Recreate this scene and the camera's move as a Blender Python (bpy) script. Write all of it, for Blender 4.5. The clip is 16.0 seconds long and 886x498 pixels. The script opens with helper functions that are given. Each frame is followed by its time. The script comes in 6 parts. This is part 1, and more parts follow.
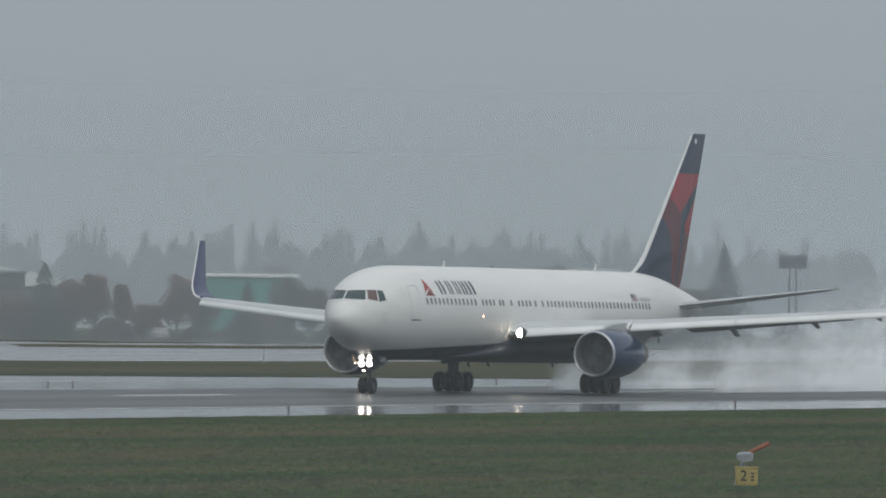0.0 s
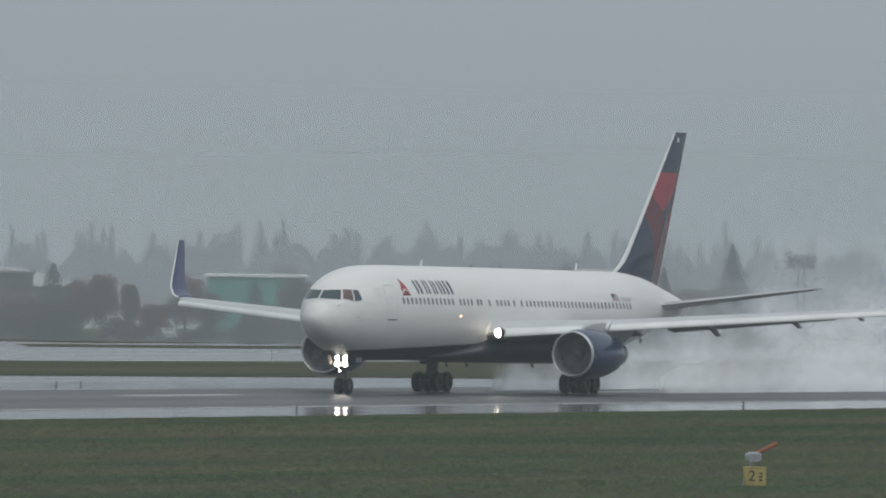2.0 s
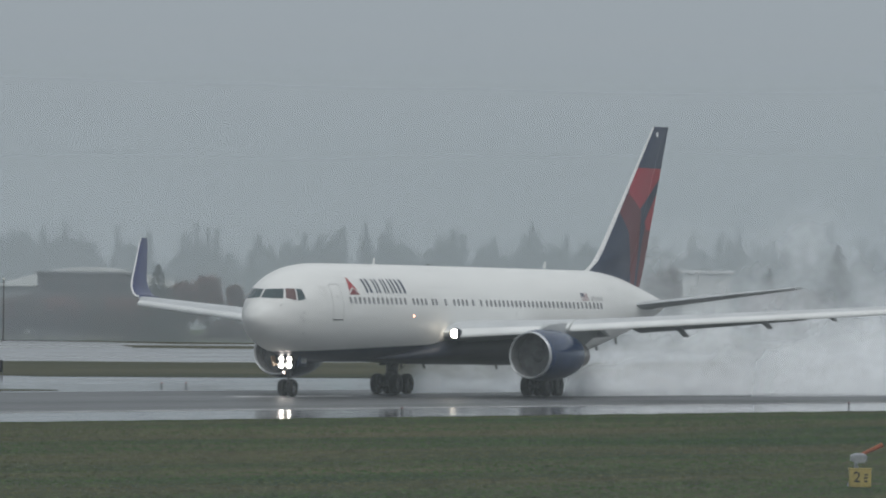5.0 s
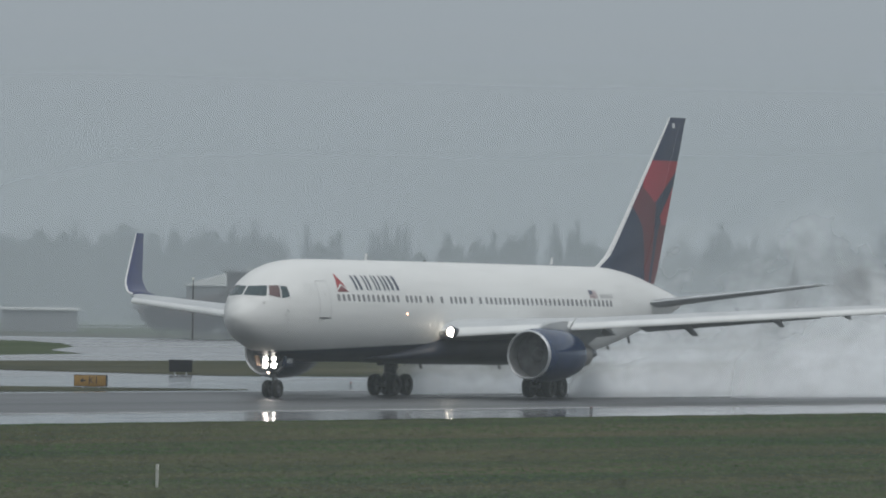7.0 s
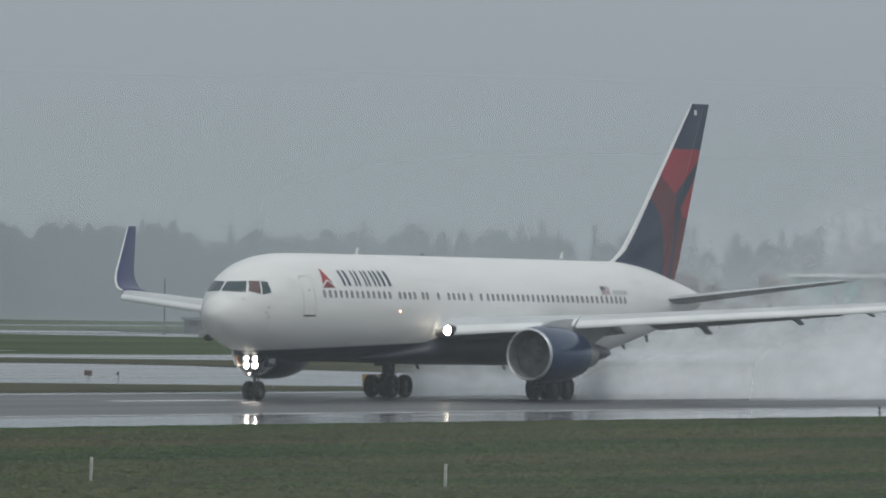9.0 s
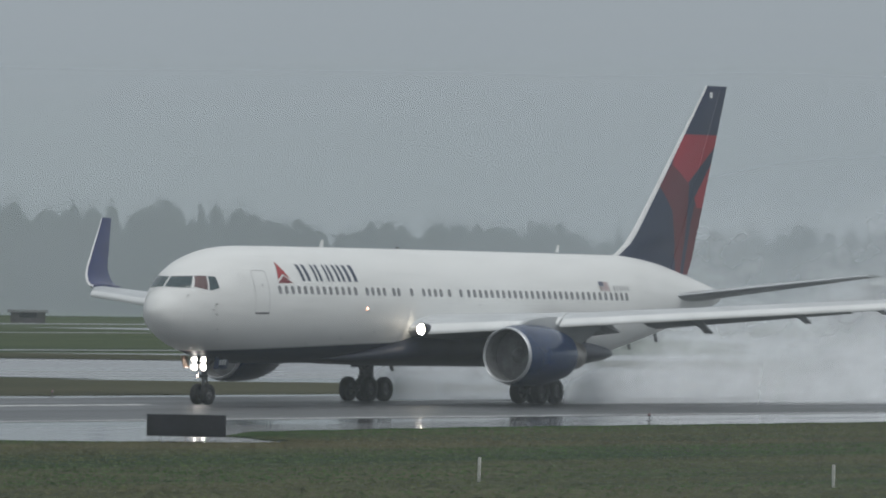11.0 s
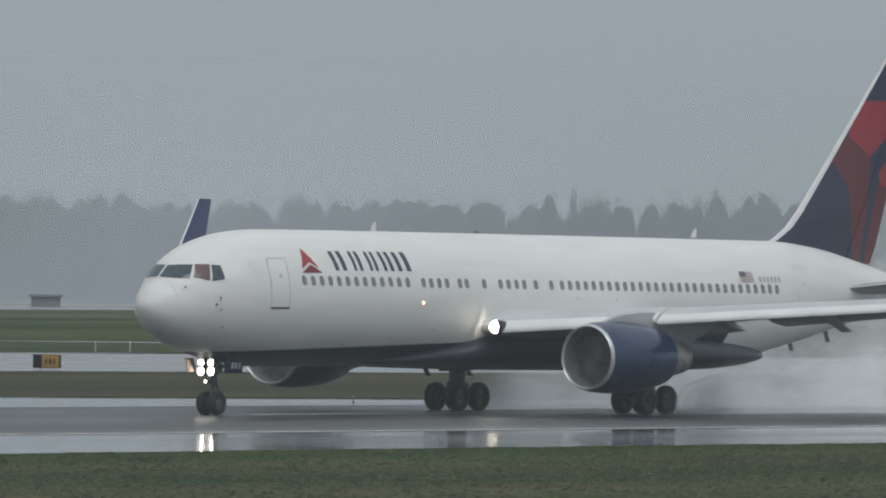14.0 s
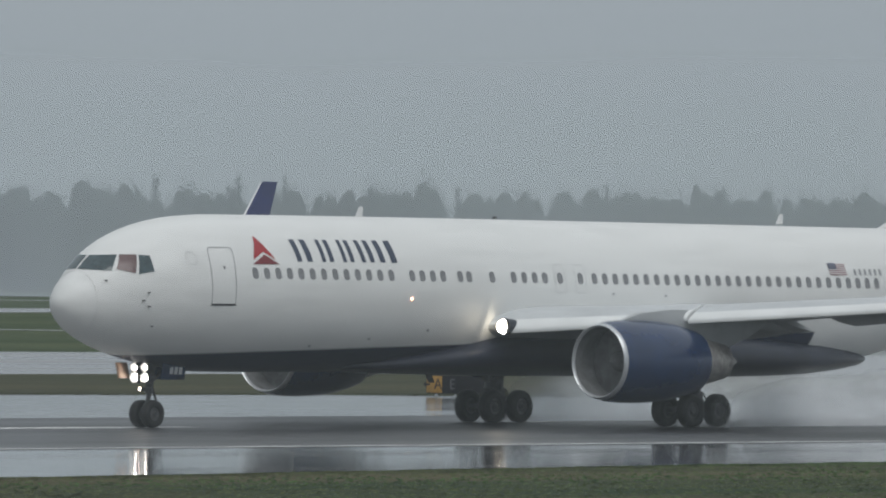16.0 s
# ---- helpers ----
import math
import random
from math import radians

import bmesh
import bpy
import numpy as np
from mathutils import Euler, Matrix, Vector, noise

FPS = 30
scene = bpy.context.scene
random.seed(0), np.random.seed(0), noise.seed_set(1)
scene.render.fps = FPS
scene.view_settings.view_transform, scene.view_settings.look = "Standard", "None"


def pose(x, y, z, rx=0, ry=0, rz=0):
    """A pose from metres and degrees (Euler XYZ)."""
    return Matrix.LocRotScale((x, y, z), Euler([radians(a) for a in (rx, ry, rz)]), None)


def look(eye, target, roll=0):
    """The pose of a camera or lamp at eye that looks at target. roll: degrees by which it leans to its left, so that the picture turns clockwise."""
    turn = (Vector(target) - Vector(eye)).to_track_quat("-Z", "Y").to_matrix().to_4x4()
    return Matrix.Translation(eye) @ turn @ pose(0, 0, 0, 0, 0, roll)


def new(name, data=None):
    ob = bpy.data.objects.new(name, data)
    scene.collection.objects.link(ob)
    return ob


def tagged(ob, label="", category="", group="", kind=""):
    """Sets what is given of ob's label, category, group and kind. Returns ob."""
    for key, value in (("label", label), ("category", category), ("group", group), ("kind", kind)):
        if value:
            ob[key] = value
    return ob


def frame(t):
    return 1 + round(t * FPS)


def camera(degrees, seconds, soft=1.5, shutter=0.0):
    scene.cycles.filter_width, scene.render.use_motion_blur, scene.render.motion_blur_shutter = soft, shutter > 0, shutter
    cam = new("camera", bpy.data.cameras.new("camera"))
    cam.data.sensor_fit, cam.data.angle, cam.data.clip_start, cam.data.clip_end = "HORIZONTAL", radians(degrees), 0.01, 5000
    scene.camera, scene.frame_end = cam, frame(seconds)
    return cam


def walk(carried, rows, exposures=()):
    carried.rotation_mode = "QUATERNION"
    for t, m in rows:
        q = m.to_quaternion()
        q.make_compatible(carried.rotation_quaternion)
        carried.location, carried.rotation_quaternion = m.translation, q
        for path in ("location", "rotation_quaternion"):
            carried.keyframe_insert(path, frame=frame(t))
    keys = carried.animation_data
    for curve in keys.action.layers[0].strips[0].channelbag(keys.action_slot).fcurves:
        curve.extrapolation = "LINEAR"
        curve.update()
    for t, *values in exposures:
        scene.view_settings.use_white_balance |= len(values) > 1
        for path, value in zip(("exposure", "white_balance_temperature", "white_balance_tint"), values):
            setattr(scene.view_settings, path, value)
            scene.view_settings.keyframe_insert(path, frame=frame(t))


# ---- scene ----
from math import cos, sin, pi, sqrt, atan2

# ---------------------------------------------------------------- camera
EYE = Vector((0.0, 0.0, 5.762))
# seconds, pan from the runway's line, tilt, lean (degrees)
PATH = [
(0.0, 24.1477, 0.2435, 0.777),
(0.5, 24.1632, 0.2398, 0.777),
(1.0, 24.1621, 0.2386, 0.777),
(1.5, 24.1653, 0.2402, 0.777),
(2.0, 24.1941, 0.2434, 0.776),
(2.5, 24.2333, 0.2439, 0.776),
(3.0, 24.2772, 0.2457, 0.776),
(3.5, 24.3516, 0.246, 0.775),
(4.0, 24.4542, 0.2438, 0.774),
(4.5, 24.595, 0.243, 0.773),
(5.0, 24.7855, 0.2421, 0.772),
(5.5, 25.0144, 0.2405, 0.77),
(6.0, 25.2705, 0.2377, 0.768),
(6.5, 25.5426, 0.2333, 0.766),
(7.0, 25.8502, 0.226, 0.763),
(7.5, 26.1671, 0.2225, 0.761),
(8.0, 26.5421, 0.2178, 0.758),
(8.5, 26.9966, 0.2108, 0.754),
(9.0, 27.4719, 0.2026, 0.75),
(9.5, 27.9684, 0.1958, 0.746),
(10.0, 28.4717, 0.19, 0.742),
(10.5, 29.0204, 0.1843, 0.738),
(11.0, 29.6547, 0.1779, 0.733),
(11.5, 30.4161, 0.1699, 0.727),
(12.0, 31.2944, 0.1602, 0.719),
(12.5, 32.2604, 0.1518, 0.712),
(13.0, 33.3519, 0.1405, 0.703),
(13.5, 34.5473, 0.1263, 0.693),
(14.0, 35.766, 0.1134, 0.684),
(14.5, 37.0857, 0.1063, 0.673),
(15.0, 38.5333, 0.0962, 0.661),
(15.5, 40.2243, 0.0781, 0.648),
(16.0, 42.1371, 0.0631, 0.632)]
cam = camera(4.9837, 16.0, soft=2.0)


def aim(pan, tilt, lean):
    p, q = radians(pan), radians(tilt)
    way = Vector((cos(p) * cos(q), sin(p) * cos(q), sin(q)))
    return look(EYE, EYE + way * 100.0, lean)


walk(cam, [(t, aim(p, q, r)) for t, p, q, r in PATH])

# ---------------------------------------------------------------- light
SUN_ELEVATION, SUN_AZIMUTH = 52.0, 250.0
world = bpy.data.worlds.new("overcast_sky")
scene.world = world
world.use_nodes = True
wn, wl = world.node_tree.nodes, world.node_tree.links
wn.clear()
w_out = wn.new("ShaderNodeOutputWorld")
w_bg = wn.new("ShaderNodeBackground")
w_sky = wn.new("ShaderNodeTexSky")
w_sky.sky_type = "NISHITA"
w_sky.sun_disc = False
w_sky.sun_elevation = radians(SUN_ELEVATION)
w_sky.sun_rotation = radians(SUN_AZIMUTH)
w_sky.air_density, w_sky.dust_density, w_sky.ozone_density = 1.0, 6.0, 1.0
w_dim = wn.new("ShaderNodeVectorMath")
w_dim.operation = "SCALE"
w_dim.inputs["Scale"].default_value = 0.10
w_co = wn.new("ShaderNodeTexCoord")
w_sep = wn.new("ShaderNodeSeparateXYZ")
w_ramp = wn.new("ShaderNodeValToRGB")
cr = w_ramp.color_ramp
cr.elements[0].position, cr.elements[0].color = 0.0, (0.334, 0.379, 0.413, 1)
cr.elements[1].position, cr.elements[1].color = 1.0, (0.62, 0.66, 0.69, 1)
e = cr.elements.new(0.022)
e.color = (0.360, 0.408, 0.447, 1)
e = cr.elements.new(0.06)
e.color = (0.370, 0.420, 0.463, 1)
e = cr.elements.new(0.25)
e.color = (0.42, 0.46, 0.49, 1)
w_noise = wn.new("ShaderNodeTexNoise")
w_noise.inputs["Scale"].default_value = 5.0
w_noise.inputs["Detail"].default_value = 3.0
w_mix = wn.new("ShaderNodeMixRGB")
w_mix.blend_type = "MIX"
w_mix.inputs[0].default_value = 0.94
w_vary = wn.new("ShaderNodeMixRGB")
w_vary.blend_type = "MULTIPLY"
w_vary.inputs[0].default_value = 0.10
wl.new(w_co.outputs["Generated"], w_sep.inputs[0])
wl.new(w_sep.outputs["Z"], w_ramp.inputs[0])
wl.new(w_co.outputs["Generated"], w_noise.inputs["Vector"])
wl.new(w_sky.outputs[0], w_dim.inputs[0])
wl.new(w_dim.outputs[0], w_mix.inputs[1])
wl.new(w_ramp.outputs[0], w_vary.inputs[1])
wl.new(w_noise.outputs["Fac"], w_vary.inputs[2])
wl.new(w_vary.outputs[0], w_mix.inputs[2])
wl.new(w_mix.outputs[0], w_bg.inputs[0])
w_bg.inputs[1].default_value = 1.0
wl.new(w_bg.outputs[0], w_out.inputs[0])

sun = new("sun", bpy.data.lights.new("sun", "SUN"))
sun.data.energy = 0.9
sun.data.angle = radians(40)
sun.data.color = (1.0, 0.99, 0.97)
sun.matrix_world = look((0, 0, 300), (120, 200, 0))
scene.view_settings.exposure = 0.0

# ---------------------------------------------------------------- materials


def nodes_of(name):
    m = bpy.data.materials.new(name)
    m.use_nodes = True
    return m, m.node_tree.nodes, m.node_tree.links


def surface(name, colour, rough=0.6, metal=0.0, spec=0.5, vary=0.12, scale=1.5, fine=25.0, bump=0.0, second=None,
            rough_vary=0.0, coat=0.0, coords="Object", stretch=(1, 1, 1), per_piece=0.0):
    """A surface with two scales of variation in its colour, and fine relief."""
    m, n, l = nodes_of(name)
    b = n["Principled BSDF"]
    co = n.new("ShaderNodeTexCoord")
    mp = n.new("ShaderNodeMapping")
    mp.inputs["Scale"].default_value = stretch
    l.new(co.outputs[coords], mp.inputs[0])
    big, small = n.new("ShaderNodeTexNoise"), n.new("ShaderNodeTexNoise")
    big.inputs["Scale"].default_value, big.inputs["Detail"].default_value = scale, 5
    small.inputs["Scale"].default_value, small.inputs["Detail"].default_value = fine, 3
    l.new(mp.outputs[0], big.inputs["Vector"])
    l.new(mp.outputs[0], small.inputs["Vector"])
    ramp = n.new("ShaderNodeValToRGB")
    lo = [c * (1 - vary) for c in colour] + [1]
    hi = [min(1, c * (1 + vary)) for c in colour] + [1]
    if second:
        hi = list(second) + [1]
    ramp.color_ramp.elements[0].color, ramp.color_ramp.elements[0].position = lo, 0.36
    ramp.color_ramp.elements[1].color, ramp.color_ramp.elements[1].position = hi, 0.64
    l.new(big.outputs["Fac"], ramp.inputs[0])
    mul = n.new("ShaderNodeMixRGB")
    mul.blend_type = "OVERLAY"
    mul.inputs[0].default_value = min(1.0, vary * 2.5)
    l.new(ramp.outputs[0], mul.inputs[1])
    l.new(small.outputs["Fac"], mul.inputs[2])
    last = mul
    if per_piece:
        info = n.new("ShaderNodeObjectInfo")
        mr = n.new("ShaderNodeMapRange")
        mr.inputs["To Min"].default_value, mr.inputs["To Max"].default_value = 1 - per_piece, 1 + per_piece
        l.new(info.outputs["Random"], mr.inputs["Value"])
        last = n.new("ShaderNodeVectorMath")
        last.operation = "SCALE"
        l.new(mul.outputs[0], last.inputs[0])
        l.new(mr.outputs[0], last.inputs["Scale"])
    l.new(last.outputs[0], b.inputs["Base Color"])
    b.inputs["Roughness"].default_value = rough
    if rough_vary:
        rr = n.new("ShaderNodeMapRange")
        rr.inputs["From Min"].default_value, rr.inputs["From Max"].default_value = 0.35, 0.65
        rr.inputs["To Min"].default_value, rr.inputs["To Max"].default_value = max(0.02, rough - rough_vary), rough + rough_vary
        l.new(big.outputs["Fac"], rr.inputs["Value"])
        l.new(rr.outputs[0], b.inputs["Roughness"])
    b.inputs["Metallic"].default_value = metal
    b.inputs["Specular IOR Level"].default_value = spec
    b.inputs["Coat Weight"].default_value = coat
    if bump:
        bp = n.new("ShaderNodeBump")
        bp.inputs["Strength"].default_value, bp.inputs["Distance"].default_value = bump, 0.02
        l.new(small.outputs["Fac"], bp.inputs["Height"])
        l.new(bp.outputs[0], b.inputs["Normal"])
    return m


def lamp_glow(name, colour, strength):
    m, n, l = nodes_of(name)
    b = n["Principled BSDF"]
    b.inputs["Emission Color"].default_value = (*colour, 1)
    b.inputs["Emission Strength"].default_value = strength
    return m


def compare(n, l, socket, limit, soft):
    """1 where the value is above the limit, with a soft step."""
    r = n.new("ShaderNodeMapRange")
    r.inputs["From Min"].default_value, r.inputs["From Max"].default_value = limit - soft, limit + soft
    l.new(socket, r.inputs["Value"])
    return r.outputs[0]


def hull_paint():
    """White hull paint, with the dark blue belly below its line, faint streaks and soot."""
    m, n, l = nodes_of("hull_paint")
    b = n["Principled BSDF"]
    co = n.new("ShaderNodeTexCoord")
    sep = n.new("ShaderNodeSeparateXYZ")
    l.new(co.outputs["Object"], sep.inputs[0])
    # the line climbs from the nose to the wing
    line = n.new("ShaderNodeMath")
    line.operation = "MULTIPLY_ADD"
    line.inputs[1].default_value = -0.026
    l.new(sep.outputs["X"], line.inputs[0])
    l.new(sep.outputs["Z"], line.inputs[2])
    above = compare(n, l, line.outputs[0], 2.37 + 28 * 0.026, 0.03)
    # no blue behind the wing's fairing
    aft = compare(n, l, sep.outputs["X"], 9.0, 0.05)
    top = n.new("ShaderNodeMath")
    top.operation = "MAXIMUM"
    l.new(above, top.inputs[0])
    l.new(aft, top.inputs[1])
    st = n.new("ShaderNodeTexNoise")
    mp = n.new("ShaderNodeMapping")
    mp.inputs["Scale"].default_value = (0.35, 1, 2.2)
    l.new(co.outputs["Object"], mp.inputs[0])
    l.new(mp.outputs[0], st.inputs["Vector"])
    st.inputs["Scale"].default_value, st.inputs["Detail"].default_value = 1.4, 6
    white = n.new("ShaderNodeValToRGB")
    white.color_ramp.elements[0].color, white.color_ramp.elements[0].position = (0.76, 0.77, 0.76, 1), 0.3
    white.color_ramp.elements[1].color, white.color_ramp.elements[1].position = (0.85, 0.86, 0.85, 1), 0.7
    l.new(st.outputs["Fac"], white.inputs[0])
    mix = n.new("ShaderNodeMixRGB")
    mix.inputs[1].default_value = (0.016, 0.023, 0.052, 1)
    l.new(top.outputs[0], mix.inputs[0])
    l.new(white.outputs[0], mix.inputs[2])
    l.new(mix.outputs[0], b.inputs["Base Color"])
    rr = n.new("ShaderNodeMapRange")
    rr.inputs["To Min"].default_value, rr.inputs["To Max"].default_value = 0.40, 0.56
    l.new(st.outputs["Fac"], rr.inputs["Value"])
    l.new(rr.outputs[0], b.inputs["Roughness"])
    b.inputs["Specular IOR Level"].default_value = 0.22
    return m


def fin_paint():
    """Dark blue fin with the red folded shapes and a bare leading edge."""
    m, n, l = nodes_of("fin_paint")
    b = n["Principled BSDF"]
    co = n.new("ShaderNodeTexCoord")
    sep = n.new("ShaderNodeSeparateXYZ")
    l.new(co.outputs["Object"], sep.inputs[0])

    def inside(points):
        """1 inside the convex outline (x from the nose, z), given clockwise."""
        acc = None
        cx = sum(p[0] for p in points) / len(points)
        cz = sum(p[1] for p in points) / len(points)
        for (x0, z0), (x1, z1) in zip(points, points[1:] + points[:1]):
            a, c = z1 - z0, -(x1 - x0)
            size = sqrt(a * a + c * c)
            a, c = a / size, c / size
            k = -(a * x0 + c * z0)
            if a * cx + c * cz + k < 0:
                a, c, k = -a, -c, -k
            k += a * 28.0
            m1 = n.new("ShaderNodeMath")
            m1.operation = "MULTIPLY_ADD"
            m1.inputs[1].default_value, m1.inputs[2].default_value = a, k
            l.new(sep.outputs["X"], m1.inputs[0])
            m2 = n.new("ShaderNodeMath")
            m2.operation = "MULTIPLY_ADD"
            m2.inputs[1].default_value = c
            l.new(sep.outputs["Z"], m2.inputs[0])
            l.new(m1.outputs[0], m2.inputs[2])
            step = compare(n, l, m2.outputs[0], 0.0, 0.03)
            if acc is None:
                acc = step
            else:
                mm = n.new("ShaderNodeMath")
                mm.operation = "MINIMUM"
                l.new(acc, mm.inputs[0])
                l.new(step, mm.inputs[1])
                acc = mm.outputs[0]
        return acc

    noise_t = n.new("ShaderNodeTexNoise")
    noise_t.inputs["Scale"].default_value = 1.2
    noise_t.inputs["Detail"].default_value = 5
    l.new(co.outputs["Object"], noise_t.inputs["Vector"])
    base = n.new("ShaderNodeValToRGB")
    base.color_ramp.elements[0].color = (0.010, 0.018, 0.052, 1)
    base.color_ramp.elements[1].color = (0.018, 0.028, 0.072, 1)
    l.new(noise_t.outputs["Fac"], base.inputs[0])
    last = base.outputs[0]
    bright, deep = (0.33, 0.017, 0.036, 1), (0.12, 0.013, 0.026, 1)
    shapes = [
        ([(47.6, 10.58), (48.99, 11.7), (50.65, 10.65), (50.5, 9.25), (48.84, 9.31)], deep),
        ([(48.82, 9.4), (50.52, 9.4), (50.47, 8.76), (49.9, 6.0), (49.5, 6.0)], deep),
        ([(49.7, 13.12), (54.5, 13.12), (53.2, 12.34), (50.65, 10.65), (48.95, 11.6)], bright),
        ([(51.35, 9.65), (53.2, 9.65), (51.0, 6.0), (50.25, 6.0), (50.95, 8.76)], deep),
        ([(53.5, 12.0), (51.3, 10.0), (51.6, 9.5), (53.0, 9.5)], bright),
    ]
    for points, colour in shapes:
        mix = n.new("ShaderNodeMixRGB")
        mix.inputs[2].default_value = colour
        l.new(inside(points), mix.inputs[0])
        l.new(last, mix.inputs[1])
        last = mix.outputs[0]
    l.new(last, b.inputs["Base Color"])
    b.inputs["Roughness"].default_value = 0.3
    b.inputs["Coat Weight"].default_value = 0.3
    return m


HULL = hull_paint()
FIN = fin_paint()
WHITE = surface("white_paint", (0.74, 0.75, 0.75), 0.38, vary=0.05, scale=0.8, fine=8)
WING_GREY = surface("grey_wing_paint", (0.44, 0.46, 0.47), 0.42, vary=0.08, scale=0.6, fine=6)
BARE = surface("bare_aluminium", (0.62, 0.64, 0.66), 0.34, metal=0.55, vary=0.06, scale=1.0, fine=9)
# the wing's grey, lightened in colour for the sky mirrored on its top
WING_TOP = surface("pale_grey_wing_paint", (0.56, 0.585, 0.60), 0.4, vary=0.06, scale=0.6, fine=6)
SLAT = surface("pale_slat_paint", (0.80, 0.82, 0.82), 0.36, vary=0.05, scale=0.7, fine=7)
NAVY = surface("dark_blue_paint", (0.007, 0.028, 0.092), 0.26, vary=0.12, scale=0.9, fine=7, coat=0.5)
NAVY_SOFT = surface("blue_winglet_paint", (0.020, 0.030, 0.115), 0.32, vary=0.1, scale=0.9, fine=7, coat=0.3)
BELLY = surface("dark_fairing_paint", (0.014, 0.018, 0.034), 0.42, vary=0.2, scale=0.7, fine=6)
RED = surface("red_paint", (0.40, 0.022, 0.03), 0.35, vary=0.08, scale=2, fine=15)
DEEP_RED = surface("dark_red_paint", (0.20, 0.016, 0.024), 0.35, vary=0.08, scale=2, fine=15)
INK = surface("dark_blue_lettering", (0.035, 0.05, 0.09), 0.4, vary=0.05, scale=2, fine=15)
FLAG_RED = surface("faded_flag_red", (0.28, 0.12, 0.13), 0.45, vary=0.1, scale=2, fine=15)
FLAG_BLUE = surface("faded_flag_blue", (0.13, 0.14, 0.19), 0.45, vary=0.1, scale=2, fine=15)
SEAM = surface("grey_seam", (0.33, 0.34, 0.35), 0.5, vary=0.1, scale=3, fine=20)
JOINT = surface("pale_joint_filler", (0.60, 0.61, 0.61), 0.5, vary=0.1, scale=3, fine=20)
PANE = surface("dark_cabin_glass", (0.23, 0.235, 0.245), 0.12, spec=0.6, vary=0.15, scale=0.5, fine=10)
WINDSHIELD = surface("windshield_glass", (0.045, 0.075, 0.085), 0.06, spec=0.7, vary=0.2, scale=0.8, fine=6)
# browner, lighter glass for one of the side panes
WINDSHIELD_WARM = surface("shaded_windshield_glass", (0.15, 0.095, 0.095), 0.15, spec=0.5, vary=0.2, scale=0.8, fine=6)
RUBBER = surface("wet_tyre_rubber", (0.012, 0.012, 0.013), 0.55, vary=0.3, scale=4, fine=40, bump=0.3)
RIM = surface("dull_wheel_rim", (0.13, 0.13, 0.135), 0.4, metal=0.5, vary=0.2, scale=5, fine=30)
STEEL = surface("painted_gear_steel", (0.075, 0.078, 0.082), 0.45, metal=0.2, vary=0.25, scale=3, fine=20)
DARK = surface("dark_intake_lining", (0.17, 0.175, 0.18), 0.55, vary=0.2, scale=2, fine=14)
FAN = surface("titanium_fan", (0.15, 0.155, 0.16), 0.7, metal=0.0, spec=0.2, vary=0.2, scale=2, fine=14)
# warm light of the nose lamps on the open door, put into its colour
LAMPLIT_DOOR = surface("tan_door_lining", (0.48, 0.30, 0.19), 0.5, vary=0.2, scale=3, fine=16)
EXHAUST = surface("scorched_exhaust_metal", (0.40, 0.385, 0.37), 0.42, metal=0.4, vary=0.3, scale=2, fine=12)
GLOW_LANDING = lamp_glow("landing_lamp_glow", (1.0, 0.93, 0.84), 30.0)
GLOW_WING = lamp_glow("wing_lamp_glow", (1.0, 0.88, 0.70), 20.0)
GLOW_SMALL = lamp_glow("small_lamp_glow", (1.0, 0.80, 0.68), 9.0)
GLOW_RED = lamp_glow("red_lamp_glow", (1.0, 0.45, 0.28), 5.0)

# ---------------------------------------------------------------- mesh helpers


def part(name, bm, material, parent=None, label="", smooth=True):
    me = bpy.data.meshes.new(name)
    bmesh.ops.recalc_face_normals(bm, faces=bm.faces)
    if smooth:
        for fc in bm.faces:
            fc.smooth = True
    bm.to_mesh(me)
    bm.free()
    for mat in material if isinstance(material, (list, tuple)) else [material]:
        me.materials.append(mat)
    if smooth:
        me.set_sharp_from_angle(angle=radians(38))
    ob = new(name, me)
    if parent:
        ob.parent = parent
    if label:
        tagged(ob, label)
    return ob


def again(ob, parent, m):
    """Another object on the same mesh."""
    o = new(ob.name.split(".")[0], ob.data)
    o.parent = parent
    o.matrix_basis = m
    return o


def loft(bm, rings, cap0=True, cap1=True, closed=True, mats=None):
    rows = [[bm.verts.new(p) for p in ring] for ring in rings]
    n = len(rows[0])
    for a, b in zip(rows, rows[1:]):
        for i in range(n if closed else n - 1):
            j = (i + 1) % n
            try:
                fc = bm.faces.new((a[i], a[j], b[j], b[i]))
                if mats:
                    fc.material_index = mats(i)
            except ValueError:
                pass
    if closed and cap0:
        bm.faces.new(rows[0])
    if closed and cap1:
        bm.faces.new(rows[-1])
    return rows


def box(bm, size, m=None, bevel=0.0):
    m = m or Matrix()
    made = bmesh.ops.create_cube(bm, size=1.0, matrix=m @ Matrix.Diagonal((*size, 1)))
    if bevel:
        edges = list({ed for v in made["verts"] for ed in v.link_edges})
        bmesh.ops.bevel(bm, geom=edges, offset=bevel, segments=2, affect="EDGES", profile=0.5)


def rod(bm, a, b, r0, r1=None, n=12):
    a, b = Vector(a), Vector(b)
    r1 = r0 if r1 is None else r1
    q = (b - a).to_track_quat("Z", "Y").to_matrix()
    rings = []
    for p, r in ((a, r0), (b, r1)):
        rings.append([p + q @ Vector((r * cos(2 * pi * i / n), r * sin(2 * pi * i / n), 0)) for i in range(n)])
    loft(bm, rings)


def revolve_x(bm, profile, centre, n=40, cap=False):
    """A body turned about an axis along x: profile of (x, radius)."""
    cx, cy, cz = centre
    loft(bm, [[(cx + x, cy + r * cos(2 * pi * i / n), cz + r * sin(2 * pi * i / n)) for i in range(n)] for x, r in profile], cap, cap)


